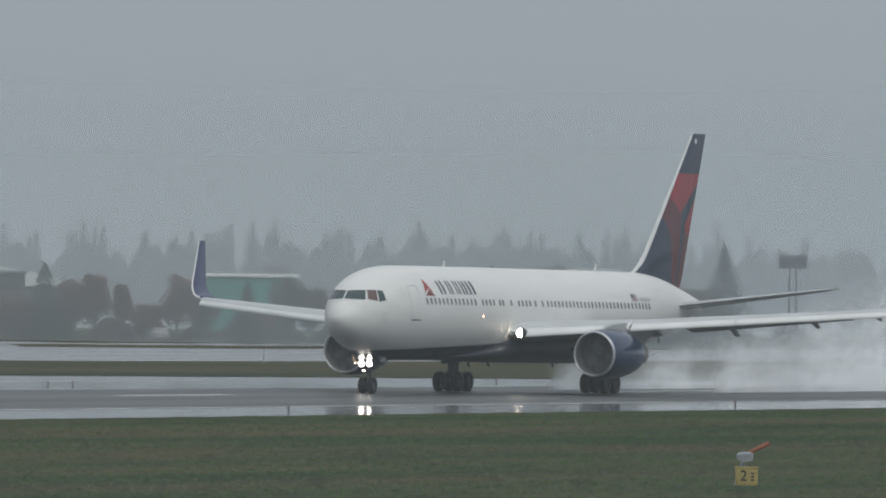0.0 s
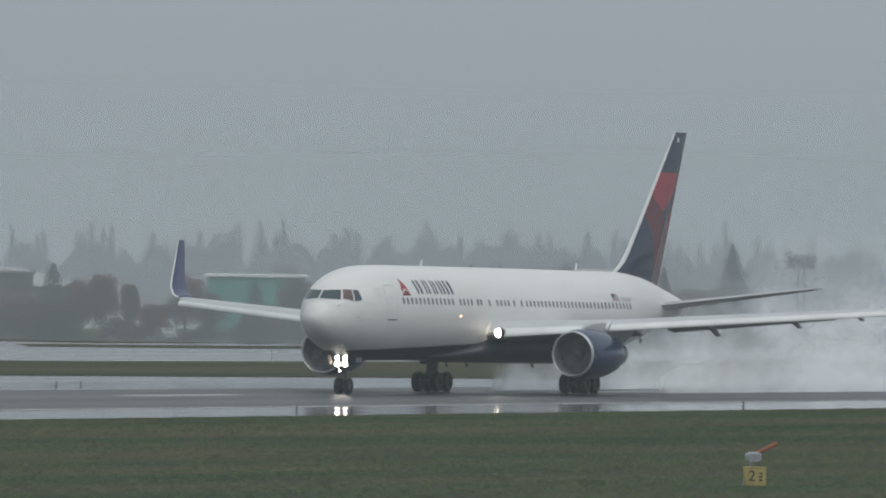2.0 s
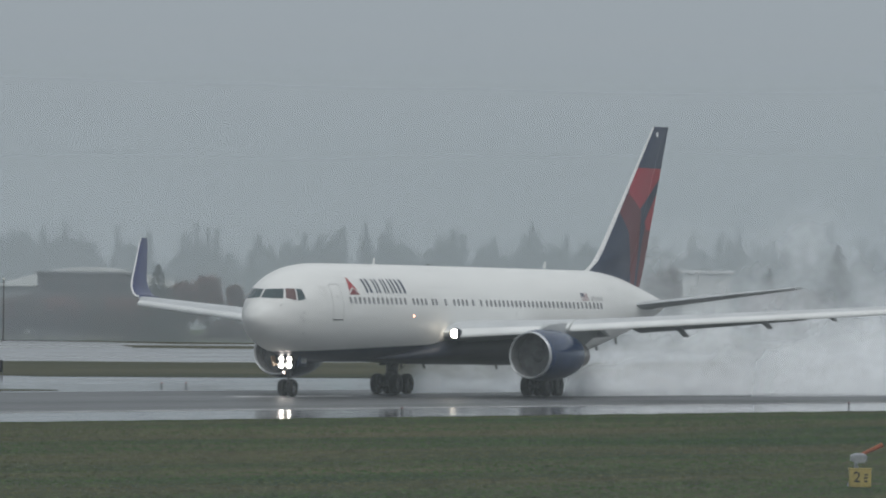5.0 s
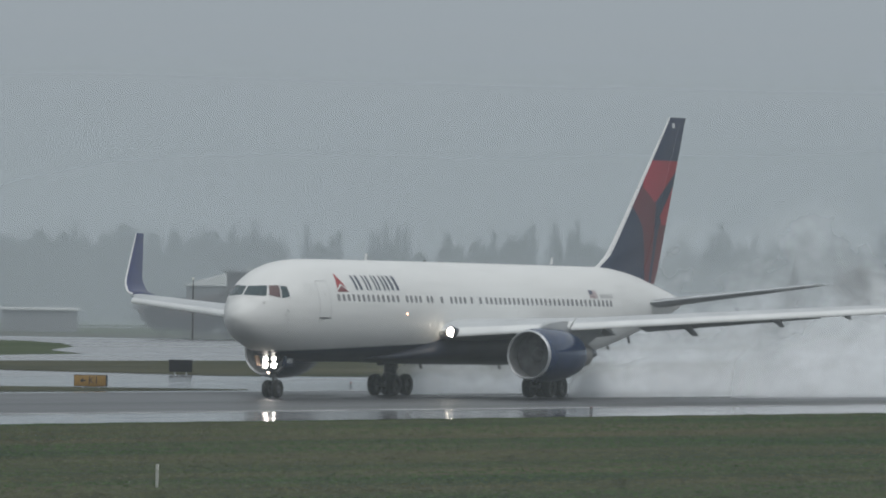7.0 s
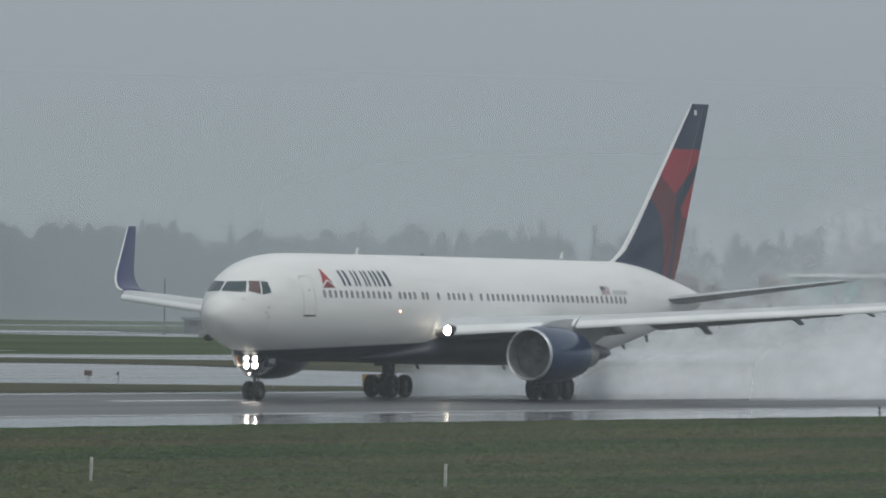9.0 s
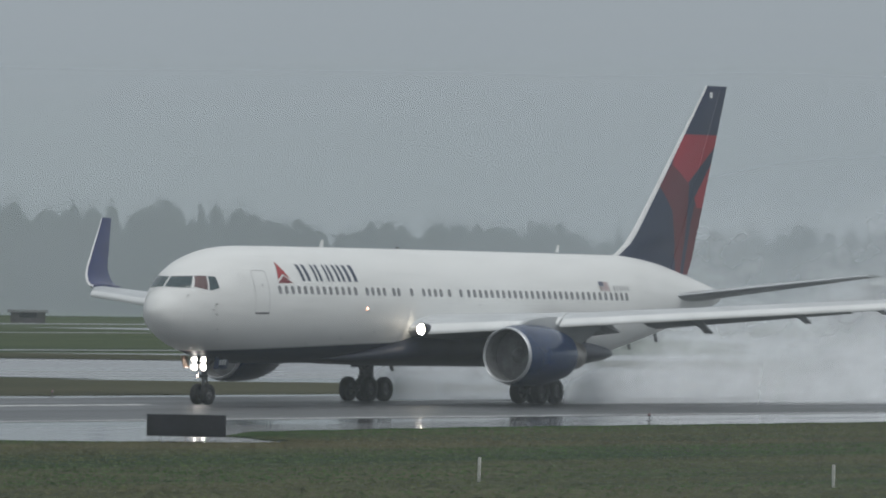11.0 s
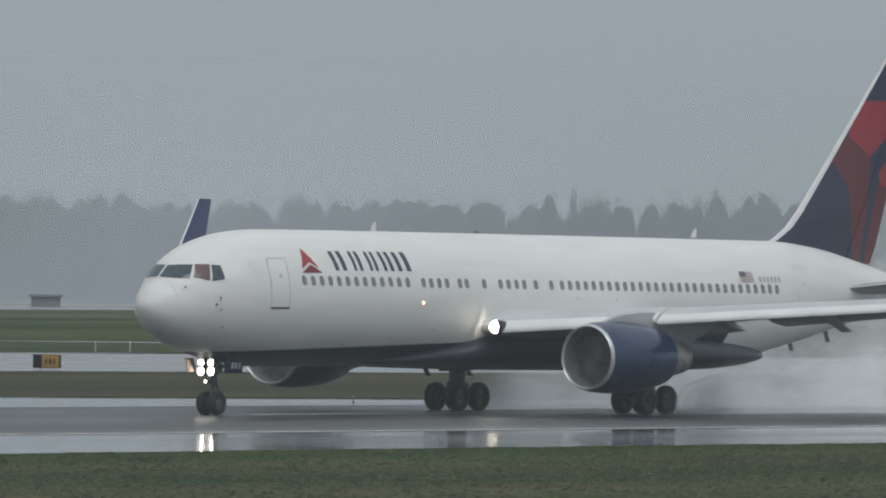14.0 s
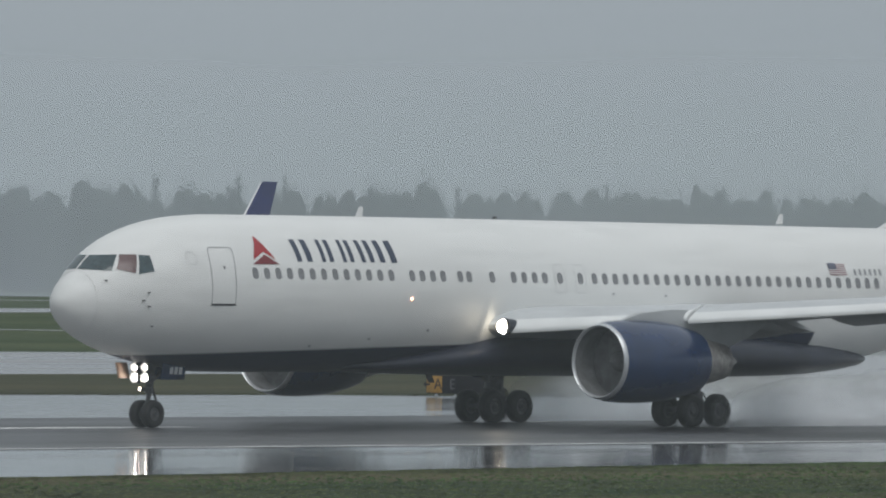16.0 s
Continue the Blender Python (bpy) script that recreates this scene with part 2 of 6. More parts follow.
def revolve_y(bm, profile, n=28):
    loft(bm, [[(r * cos(2 * pi * i / n), y, r * sin(2 * pi * i / n)) for i in range(n)] for y, r in profile], True, True)


# ---------------------------------------------------------------- the airliner
# its own space: x from 28 m behind the nose towards the tail, y to starboard, z up from the runway
NOSE = -28.0
TOP = [(.3,4.2),(.37,4.46),(.62,4.83),(1.0,5.14),(1.2,5.31),(1.65,5.70),(2.2,6.10),(2.9,6.46),(3.6,6.72),(4.4,6.93),(5.6,7.13),(7.3,7.23),(10,7.24),(43,7.1),(46,6.88),(50,6.22),(52.7,5.68),(54,5.4)]
BOT = [(.3,4.2),(.37,3.93),(.62,3.56),(1.05,3.22),(1.65,2.92),(3.3,2.4),(5.5,2.02),(7.5,1.88),(36,1.88),(40,2.15),(44,2.75),(48,3.5),(51,4.1),(54,4.9)]
WID = [(.3,0),(.37,.32),(.62,.66),(1.0,.95),(1.65,1.31),(2.5,1.69),(3.5,2.01),(5,2.36),(6.5,2.49),(8,2.52),(38,2.52),(42,2.3),(46,1.75),(50,1.05),(52.7,.55),(54,.28)]


def along(table, x):
    xs, ys = zip(*table)
    return float(np.interp(x, xs, ys))


def smooth_along(table, x):
    """Interpolation without kinks."""
    table = [(sqrt(max(p[0] - 0.3, 0.0)), p[1]) for p in table]
    x = sqrt(max(x - 0.3, 0.0))
    xs = [p[0] for p in table]
    i = max(0, min(len(xs) - 2, int(np.searchsorted(xs, x)) - 1))

    def slope(k):
        if k == 0 or k == len(xs) - 1:
            j = 0 if k == 0 else len(xs) - 2
            return (table[j + 1][1] - table[j][1]) / (xs[j + 1] - xs[j])
        s0 = (table[k][1] - table[k - 1][1]) / (xs[k] - xs[k - 1])
        s1 = (table[k + 1][1] - table[k][1]) / (xs[k + 1] - xs[k])
        return 0.0 if s0 * s1 <= 0 else 2 * s0 * s1 / (s0 + s1)
    h = xs[i + 1] - xs[i]
    u = (x - xs[i]) / h
    return ((2 * u ** 3 - 3 * u ** 2 + 1) * table[i][1] + (u ** 3 - 2 * u ** 2 + u) * h * slope(i)
            + (-2 * u ** 3 + 3 * u ** 2) * table[i + 1][1] + (u ** 3 - u ** 2) * h * slope(i + 1))


def hull_at(x):
    return smooth_along(TOP, x), smooth_along(BOT, x), smooth_along(WID, x)


def skin(x, z, side=-1, off=0.0):
    """The point on the hull's skin at that station and height."""
    t, b, w = hull_at(x)
    mid, half = (t + b) / 2, max((t - b) / 2, 0.01)
    u = max(-1.0, min(1.0, (z - mid) / half))
    c = sqrt(max(0.0, 1 - u * u))
    nrm = Vector((0, side * c / max(w, .01), u / half)).normalized()
    return Vector((NOSE + x, side * w * c, z)) + nrm * off


def decal(name, corners, material, parent, label="", side=-1, off=0.012, nu=4, nv=6):
    """A patch that follows the hull: four corners (x, z), in turn."""
    bm = bmesh.new()
    (a, b, c, d) = corners
    for o in (off, -0.03):
        grid = []
        for j in range(nv + 1):
            v = j / nv
            row = []
            for i in range(nu + 1):
                u = i / nu
                x = (a[0] * (1 - u) + b[0] * u) * (1 - v) + (d[0] * (1 - u) + c[0] * u) * v
                z = (a[1] * (1 - u) + b[1] * u) * (1 - v) + (d[1] * (1 - u) + c[1] * u) * v
                row.append(bm.verts.new(skin(x, z, side, o)))
            grid.append(row)
        for j in range(nv):
            for i in range(nu):
                try:
                    bm.faces.new((grid[j][i], grid[j][i + 1], grid[j + 1][i + 1], grid[j + 1][i]))
                except ValueError:
                    pass
        if o == off:
            outer = grid
    for (p, q) in (((0, 0), (0, nu)), ((nv, 0), (nv, nu)), ((0, 0), (nv, 0)), ((0, nu), (nv, nu))):
        pass
    return part(name, bm, material, parent, label)


def seam_loop(name, points, width, parent, side=-1, off=0.012, material=None):
    """A narrow line on the hull through points (x, z)."""
    bm = bmesh.new()
    closed = points + points[:1]
    for (x0, z0), (x1, z1) in zip(closed, closed[1:]):
        k = max(1, int(abs(z1 - z0) / 0.25))
        dx, dz = x1 - x0, z1 - z0
        s = sqrt(dx * dx + dz * dz)
        px, pz = -dz / s * width / 2, dx / s * width / 2
        prev = None
        for i in range(k + 1):
            u = i / k
            x, z = x0 + dx * u, z0 + dz * u
            pair = (bm.verts.new(skin(x + px, z + pz, side, off)), bm.verts.new(skin(x - px, z - pz, side, off)))
            if prev:
                bm.faces.new((prev[0], prev[1], pair[1], pair[0]))
            prev = pair
    return part(name, bm, material or SEAM, parent)


def rounded(x0, x1, z0, z1, r, n=4):
    pts = []
    for cx, cz, a0 in ((x1 - r, z1 - r, 0), (x0 + r, z1 - r, 90), (x0 + r, z0 + r, 180), (x1 - r, z0 + r, 270)):
        for i in range(n + 1):
            a = radians(a0 + 90 * i / n)
            pts.append((cx + r * cos(a), cz + r * sin(a)))
    return pts


def foil(chord, thick, n=18, camber=0.0):
    """Closed outline of a wing section: x from the leading edge, z."""
    up, lo = [], []
    for i in range(n + 1):
        u = (1 - cos(pi * i / n)) / 2
        y = 5 * thick * (0.2969 * sqrt(u) - 0.126 * u - 0.3516 * u * u + 0.2843 * u ** 3 - 0.1015 * u ** 4)
        c = camber * 4 * u * (1 - u)
        up.append((u * chord, (c + y) * chord))
        lo.append((u * chord, (c - y) * chord))
    return up[::-1] + lo[1:-1]


def wing_line(y):
    """Leading edge, chord, height of the leading edge and thickness at a span station."""
    y = abs(y)
    lead = 19.45 + 0.684 * (y - 2.5)
    trail = along([(0, 30.1), (2.5, 30.0), (8.2, 30.5), (24.4, 37.1)], y)
    z = 3.64 + 0.0765 * (y - 2.5)
    th = along([(0, 0.125), (8, 0.088), (24, 0.08)], y)
    return lead, trail - lead, z, th


def wing_ring(y, side):
    lead, chord, z, th = wing_line(y)
    return [(NOSE + lead + px, side * y, z + pz - 0.08 - px * 0.02) for px, pz in foil(chord, th, camber=0.012)]


def build_wheel(radius, width, rim_r):
    bm = bmesh.new()
    w, r = width / 2, radius
    prof = [(-w * 0.62, rim_r), (-w * 0.85, rim_r + 0.03), (-w, r * 0.78), (-w * 0.93, r * 0.9), (-w * 0.7, r * 0.975), (-w * 0.3, r),
            (-w * 0.28, r * 0.985), (-w * 0.2, r * 0.985), (-w * 0.18, r), (w * 0.18, r), (w * 0.2, r * 0.985), (w * 0.28, r * 0.985), (w * 0.3, r),
            (w * 0.7, r * 0.975), (w * 0.93, r * 0.9), (w, r * 0.78), (w * 0.85, rim_r + 0.03), (w * 0.62, rim_r)]
    loft(bm, [[(q * cos(2 * pi * i / 32), y, q * sin(2 * pi * i / 32)) for i in range(32)] for y, q in prof], False, False)
    return bm


def build_rim(width, rim_r):
    bm = bmesh.new()
    w = width / 2
    revolve_y(bm, [(-w * 0.62, 0.05), (-w * 0.66, rim_r * 0.35), (-w * 0.42, rim_r * 0.5), (-w * 0.42, rim_r * 0.8), (-w * 0.7, rim_r * 0.9), (-w * 0.7, rim_r * 1.03),
                   (w * 0.7, rim_r * 1.03), (w * 0.7, rim_r * 0.9), (w * 0.42, rim_r * 0.8), (w * 0.42, rim_r * 0.5), (w * 0.66, rim_r * 0.35), (w * 0.62, 0.05)], 24)
    for i in range(8):
        a = 2 * pi * i / 8
        for s in (-1, 1):
            box(bm, (0.05, 0.03, 0.05), pose(rim_r * 0.65 * cos(a), s * w * 0.45, rim_r * 0.65 * sin(a)))
    return bm


airliner = tagged(new("airliner"), "white twin-engine airliner with blue belly and red fin on runway", "airliner")
airliner.empty_display_size = 3
WHEELS = []
RUDDER = []


def build_hull(plane):
    bm = bmesh.new()
    xs = [0.1, 0.1004, 0.102, 0.106, 0.113, 0.124, 0.14, 0.165, 0.2, 0.245, 0.3, 0.42, 0.56, 0.72, 0.9, 1.1, 1.35, 1.6, 1.9, 2.2, 2.55, 2.9, 3.3, 3.75, 4.2, 4.8, 5.4, 6.2, 7.0, 8.0]
    xs = [x if x > 2 else 2 - (2 - x) * 1.7 / 1.9 for x in xs]
    xs += [9 + i for i in range(0, 28)] + [37 + 0.6 * i for i in range(1, 29)]
    rings = []
    n = 64
    for x in xs:
        t, b, w = hull_at(max(x, 0.3002))
        w = max(w, 0.01)
        rings.append([(NOSE + x, w * cos(2 * pi * i / n), (t + b) / 2 + (t - b) / 2 * sin(2 * pi * i / n)) for i in range(n)])
    loft(bm, rings)
    hull = part("fuselage", bm, HULL, plane, "white fuselage with a dark blue belly")
    # radome joint
    bm = bmesh.new()
    x = 1.16
    t, b, w = hull_at(x)
    k = 40
    ring = []
    for o, dx in ((0.006, -0.012), (0.006, 0.012)):
        ring.append([(NOSE + x + dx, (w + o) * cos(2 * pi * i / k), (t + b) / 2 + ((t - b) / 2 + o) * sin(2 * pi * i / k)) for i in range(k)])
    loft(bm, ring, False, False)
    part("radome_joint", bm, JOINT, hull)
    # tail exhaust
    bm = bmesh.new()
    revolve_x(bm, [(0, 0.26), (0.35, 0.22), (0.36, 0.16), (0.1, 0.14)], (NOSE + 53.75, 0, 5.2), 20, True)
    part("tail_exhaust", bm, EXHAUST, plane, "bare metal tail exhaust")
    # wing-to-body fairing
    bm = bmesh.new()
    rings = []
    for x, hw, bot, top in ((13.0, 0.8, 1.95, 2.2), (15.5, 1.7, 1.84, 2.5), (18.5, 2.45, 1.78, 3.0), (21, 2.8, 1.74, 3.6), (25, 2.86, 1.72, 3.7), (29, 2.86, 1.70, 3.6), (33, 2.8, 1.68, 3.3),
                            (36, 2.62, 1.70, 3.12), (38, 2.3, 1.76, 3.0), (39.6, 1.85, 1.88, 2.82), (40.8, 1.35, 2.03, 2.64), (41.6, 0.8, 2.18, 2.5), (42.0, 0.3, 2.28, 2.42)):
        rings.append([(NOSE + x, hw * cos(a) * (1 if abs(cos(a)) < .7 else 1), (top + bot) / 2 + (top - bot) / 2 * (abs(sin(a)) ** 0.75) * (1 if sin(a) > 0 else -1))
                      for a in [2 * pi * i / 40 for i in range(40)]])
    loft(bm, rings)
    part("belly_fairing", bm, BELLY, plane, "dark blue belly fairing")
    return hull


def front_pane(name, material, parent, label, side, off=0.016):
    """A front windshield: from a slim post on the centre line round to the side window's post."""
    def at(u, v):
        a = 0.035 + (0.88 - 0.28 * v - 0.035) * u
        z = 5.33 + 0.46 * v + (0.08 * v - 0.05) * u
        lo, hi = 1.0, 2.8
        for _ in range(24):
            x = (lo + hi) / 2
            t, b, w = hull_at(x)
            if (t + b) / 2 + (t - b) / 2 * cos(a) < z:
                lo = x
            else:
                hi = x
        return Vector((NOSE + x, side * (w + off) * sin(a), (t + b) / 2 + ((t - b) / 2 + off) * cos(a)))
    bm = bmesh.new()
    k = 8
    grid = [[bm.verts.new(at(i / k, j / k)) for i in range(k + 1)] for j in range(k + 1)]
    for j in range(k):
        for i in range(k):
            bm.faces.new((grid[j][i], grid[j][i + 1], grid[j + 1][i + 1], grid[j + 1][i]))
    return part(name, bm, material, parent, label)


def build_cockpit(hull):
    panes = [
        ("windshield", [(2.29, 5.83), (2.77, 5.83), (2.49, 5.20), (1.95, 5.33)], WINDSHIELD_WARM),
        ("windshield", [(2.83, 5.82), (3.18, 5.80), (3.14, 5.27), (2.58, 5.18)], WINDSHIELD)]
    for side in (-1, 1):
        front_pane("windshield", WINDSHIELD, hull, "dark cockpit glass", side)
        for name, c, mat in panes:
            seam_loop("window_frame", [c[0], c[1], c[2], c[3]], 0.035, hull, side, 0.008, WHITE)
            decal(name, c, mat, hull, "dark cockpit glass", side, 0.016, 6, 6)
    for x, z in ((2.83, 4.56), (2.65, 4.30), (2.87, 4.10), (3.15, 3.43), (1.52, 4.96)):
        bm = bmesh.new()
        p = skin(x, z)
        rod(bm, p, p + Vector((0, -0.05, 0)), 0.026, 0.022, 8)
        rod(bm, p + Vector((0.04, -0.05, 0)), p + Vector((-0.10, -0.06, 0)), 0.022, 0.014, 8)
        part("air_probe", bm, STEEL, hull, "small dark air probe")
    # wipers
    bm = bmesh.new()
    rod(bm, skin(1.22, 5.31, -1, 0.03), skin(1.6, 5.36, -1, 0.04), 0.016, 0.012, 6)
    part("wiper", bm, STEEL, hull)
    # service mark
    bm = bmesh.new()
    for i in range(14):
        a0, a1 = 2 * pi * i / 14, 2 * pi * (i + 0.6) / 14
        q = [skin(4.68 + r * cos(a), 5.73 + r * sin(a), -1, 0.012) for r, a in ((0.24, a0), (0.24, a1), (0.19, a1), (0.19, a0))]
        bm.faces.new([bm.verts.new(v) for v in q])
    part("service_mark", bm, JOINT, hull)


def build_cabin(hull):
    """Cabin windows, doors, title and flag."""
    stations = [7.40 + 0.5658 * i for i in range(13)] + [15.25, 15.77, 16.31, 16.83] + [17.71, 18.17] + [19.36]
    stations += [20.48, 21.03, 21.58, 22.11] + [22.91, 23.98] + [24.73 + 0.5547 * i for i in range(29)]
    zc = 5.25
    first = {}
    for side in (-1, 1):
        bm = bmesh.new()
        base = skin(20.0, zc, side)
        outline = rounded(-0.135, 0.135, -0.19, 0.19, 0.11, 3)
        vs = [skin(20.0 + dx, zc + dz, side, 0.012) - base for dx, dz in outline]
        vb = [skin(20.0 + dx, zc + dz, side, -0.03) - base for dx, dz in outline]
        a, b = [bm.verts.new(v) for v in vs], [bm.verts.new(v) for v in vb]
        bm.faces.new(a)
        for i in range(len(a)):
            j = (i + 1) % len(a)
            bm.faces.new((a[i], a[j], b[j], b[i]))
        me_ob = None
        for x in stations:
            p = skin(x, zc - 0.0049 * (x - 7.4), side)
            if me_ob is None:
                me_ob = part("cabin_window", bm, PANE, hull)
                me_ob.matrix_basis = Matrix.Translation(p)
            else:
                again(me_ob, hull, Matrix.Translation(p))
        seam_loop("door", [(5.31, 4.2), (5.36, 5.4), (5.46, 6.0), (5.56, 6.1), (6.5, 6.1), (6.58, 6.0), (6.46, 5.4), (6.37, 4.2)], 0.028, hull, side)
        decal("door_sill", [(5.29, 4.15), (6.39, 4.15), (6.39, 4.21), (5.29, 4.21)], STEEL, hull, "", side, 0.03, 2, 1)
        decal("door_window", [(5.93, 5.38), (6.01, 5.38), (6.01, 5.48), (5.93, 5.48)], PANE, hull, "", side, 0.014, 1, 1)
        for x in (22.91, 23.98):
            seam_loop("exit_hatch", rounded(x - 0.28, x + 0.28, 4.66, 5.64, 0.12), 0.016, hull, side)
        seam_loop("rear_door", rounded(42.0, 43.0, 4.3, 6.0, 0.1), 0.018, hull, side)
        decal("door_window", [(42.5, 5.25), (42.58, 5.25), (42.58, 5.36), (42.5, 5.36)], PANE, hull, "", side, 0.014, 1, 1)
    # title: plain bars in the place of its five characters
    for x0, x1, lean in ((9.62, 10.42, 0.0), (10.86, 11.48, 0.05), (11.92, 12.5, 0.05), (12.86, 13.54, 0.0), (13.78, 14.68, 0.0)):
        for u0, u1 in ((0.0, 0.30), (0.62, 0.96)):
            xa, xb = x0 + (x1 - x0) * u0, x0 + (x1 - x0) * u1
            decal("title_bar", [(xa, 5.65), (xb, 5.65), (xb + lean, 6.40), (xa + lean, 6.40)], INK, hull, "dark blue title bar", -1, 0.012, 2, 5)
    # red emblem
    decal("emblem", [(7.50, 5.80), (7.56, 5.82), (7.97, 6.49), (7.95, 6.49)], RED, hull, "red emblem", -1, 0.012, 3, 6)
    decal("emblem", [(7.46, 5.70), (8.05, 5.97), (7.98, 6.49), (7.94, 6.49)], RED, hull, "red emblem", -1, 0.014, 4, 8)
    decal("emblem", [(8.05, 5.97), (8.56, 5.70), (7.99, 6.49), (7.97, 6.49)], RED, hull, "red emblem", -1, 0.014, 4, 8)
    decal("emblem", [(7.37, 5.55), (8.69, 5.55), (8.07, 5.87), (8.05, 5.87)], DEEP_RED, hull, "dark red emblem", -1, 0.014, 4, 4)
    # flag with stripes, and a bar for the registration
    decal("flag", [(37.65, 5.36), (38.6, 5.36), (38.6, 5.80), (37.65, 5.80)], WHITE, hull, "small striped flag", -1, 0.010, 3, 3)
    for i in range(6):
        z = 5.37 + i * 0.073
        decal("flag_stripe", [(37.65, z), (38.6, z), (38.6, z + 0.034), (37.65, z + 0.034)], FLAG_RED, hull, "", -1, 0.018, 2, 1)
    decal("flag_canton", [(37.65, 5.58), (38.1, 5.58), (38.1, 5.80), (37.65, 5.80)], FLAG_BLUE, hull, "", -1, 0.022, 2, 2)
    for i in range(6):
        x = 39.02 + i * 0.30
        decal("registration_bar", [(x, 5.37), (x + 0.14, 5.37), (x + 0.14, 5.60), (x, 5.60)], SEAM, hull, "", -1, 0.012, 1, 2)
    # blade antennas and beacon on the crown
    for x, h in ((14.95, 0.34), (37.4, 0.32)):
        bm = bmesh.new()
        loft(bm, [[(NOSE + x + px + dx, py, z) for px, py in ((0, 0), (0.14 * s, 0.035), (0.34 * s, 0.02), (0.4 * s, 0), (0.34 * s, -0.02), (0.14 * s, -0.035))]
                  for dx, z, s in ((0, 7.2, 1.0), (0.16, 7.24 + h * .7, 0.7), (0.24, 7.24 + h, 0.45))])
        part("blade_antenna", bm, WHITE, hull, "small white blade antenna")
    bm = bmesh.new()
    revolve = [(0.0, 0.10), (0.05, 0.09), (0.09, 0.05)]
    loft(bm, [[(NOSE + 22.2 + r * cos(2 * pi * i / 10), r * sin(2 * pi * i / 10), 7.23 + z) for i in range(10)] for z, r in revolve])
    part("beacon", bm, STEEL, hull)
    # small lamp on the side, lit
    bm = bmesh.new()
    p = skin(15.16, 4.42)
    bmesh.ops.create_icosphere(bm, subdivisions=2, radius=0.06, matrix=Matrix.Translation(p))
    part("side_lamp", bm, GLOW_RED, hull, "small lit lamp")
    for x, z in ((10.6, 2.75), (13.4, 3.0), (16.2, 3.3), (25.6, 4.6), (28.4, 4.55)):
        decal("access_mark", [(x, z), (x + 0.14, z), (x + 0.14, z + 0.08), (x, z + 0.08)], SEAM, hull, "", -1, 0.012, 1, 1)
    # underside blades and drain masts
    for x, z, h in ((18.6, 1.8, 0.3), (21.5, 1.75, 0.25), (31.0, 1.75, 0.3), (44.6, 2.85, 0.34), (47.3, 3.38, 0.5)):
        bm = bmesh.new()
        loft(bm, [[(NOSE + x + px + dx, py, zz) for px, py in ((0, 0), (0.12, 0.03), (0.34, 0), (0.12, -0.03))] for dx, zz in ((0, z + 0.05), (0.22, z - h))])
        part("drain_mast", bm, STEEL, hull)


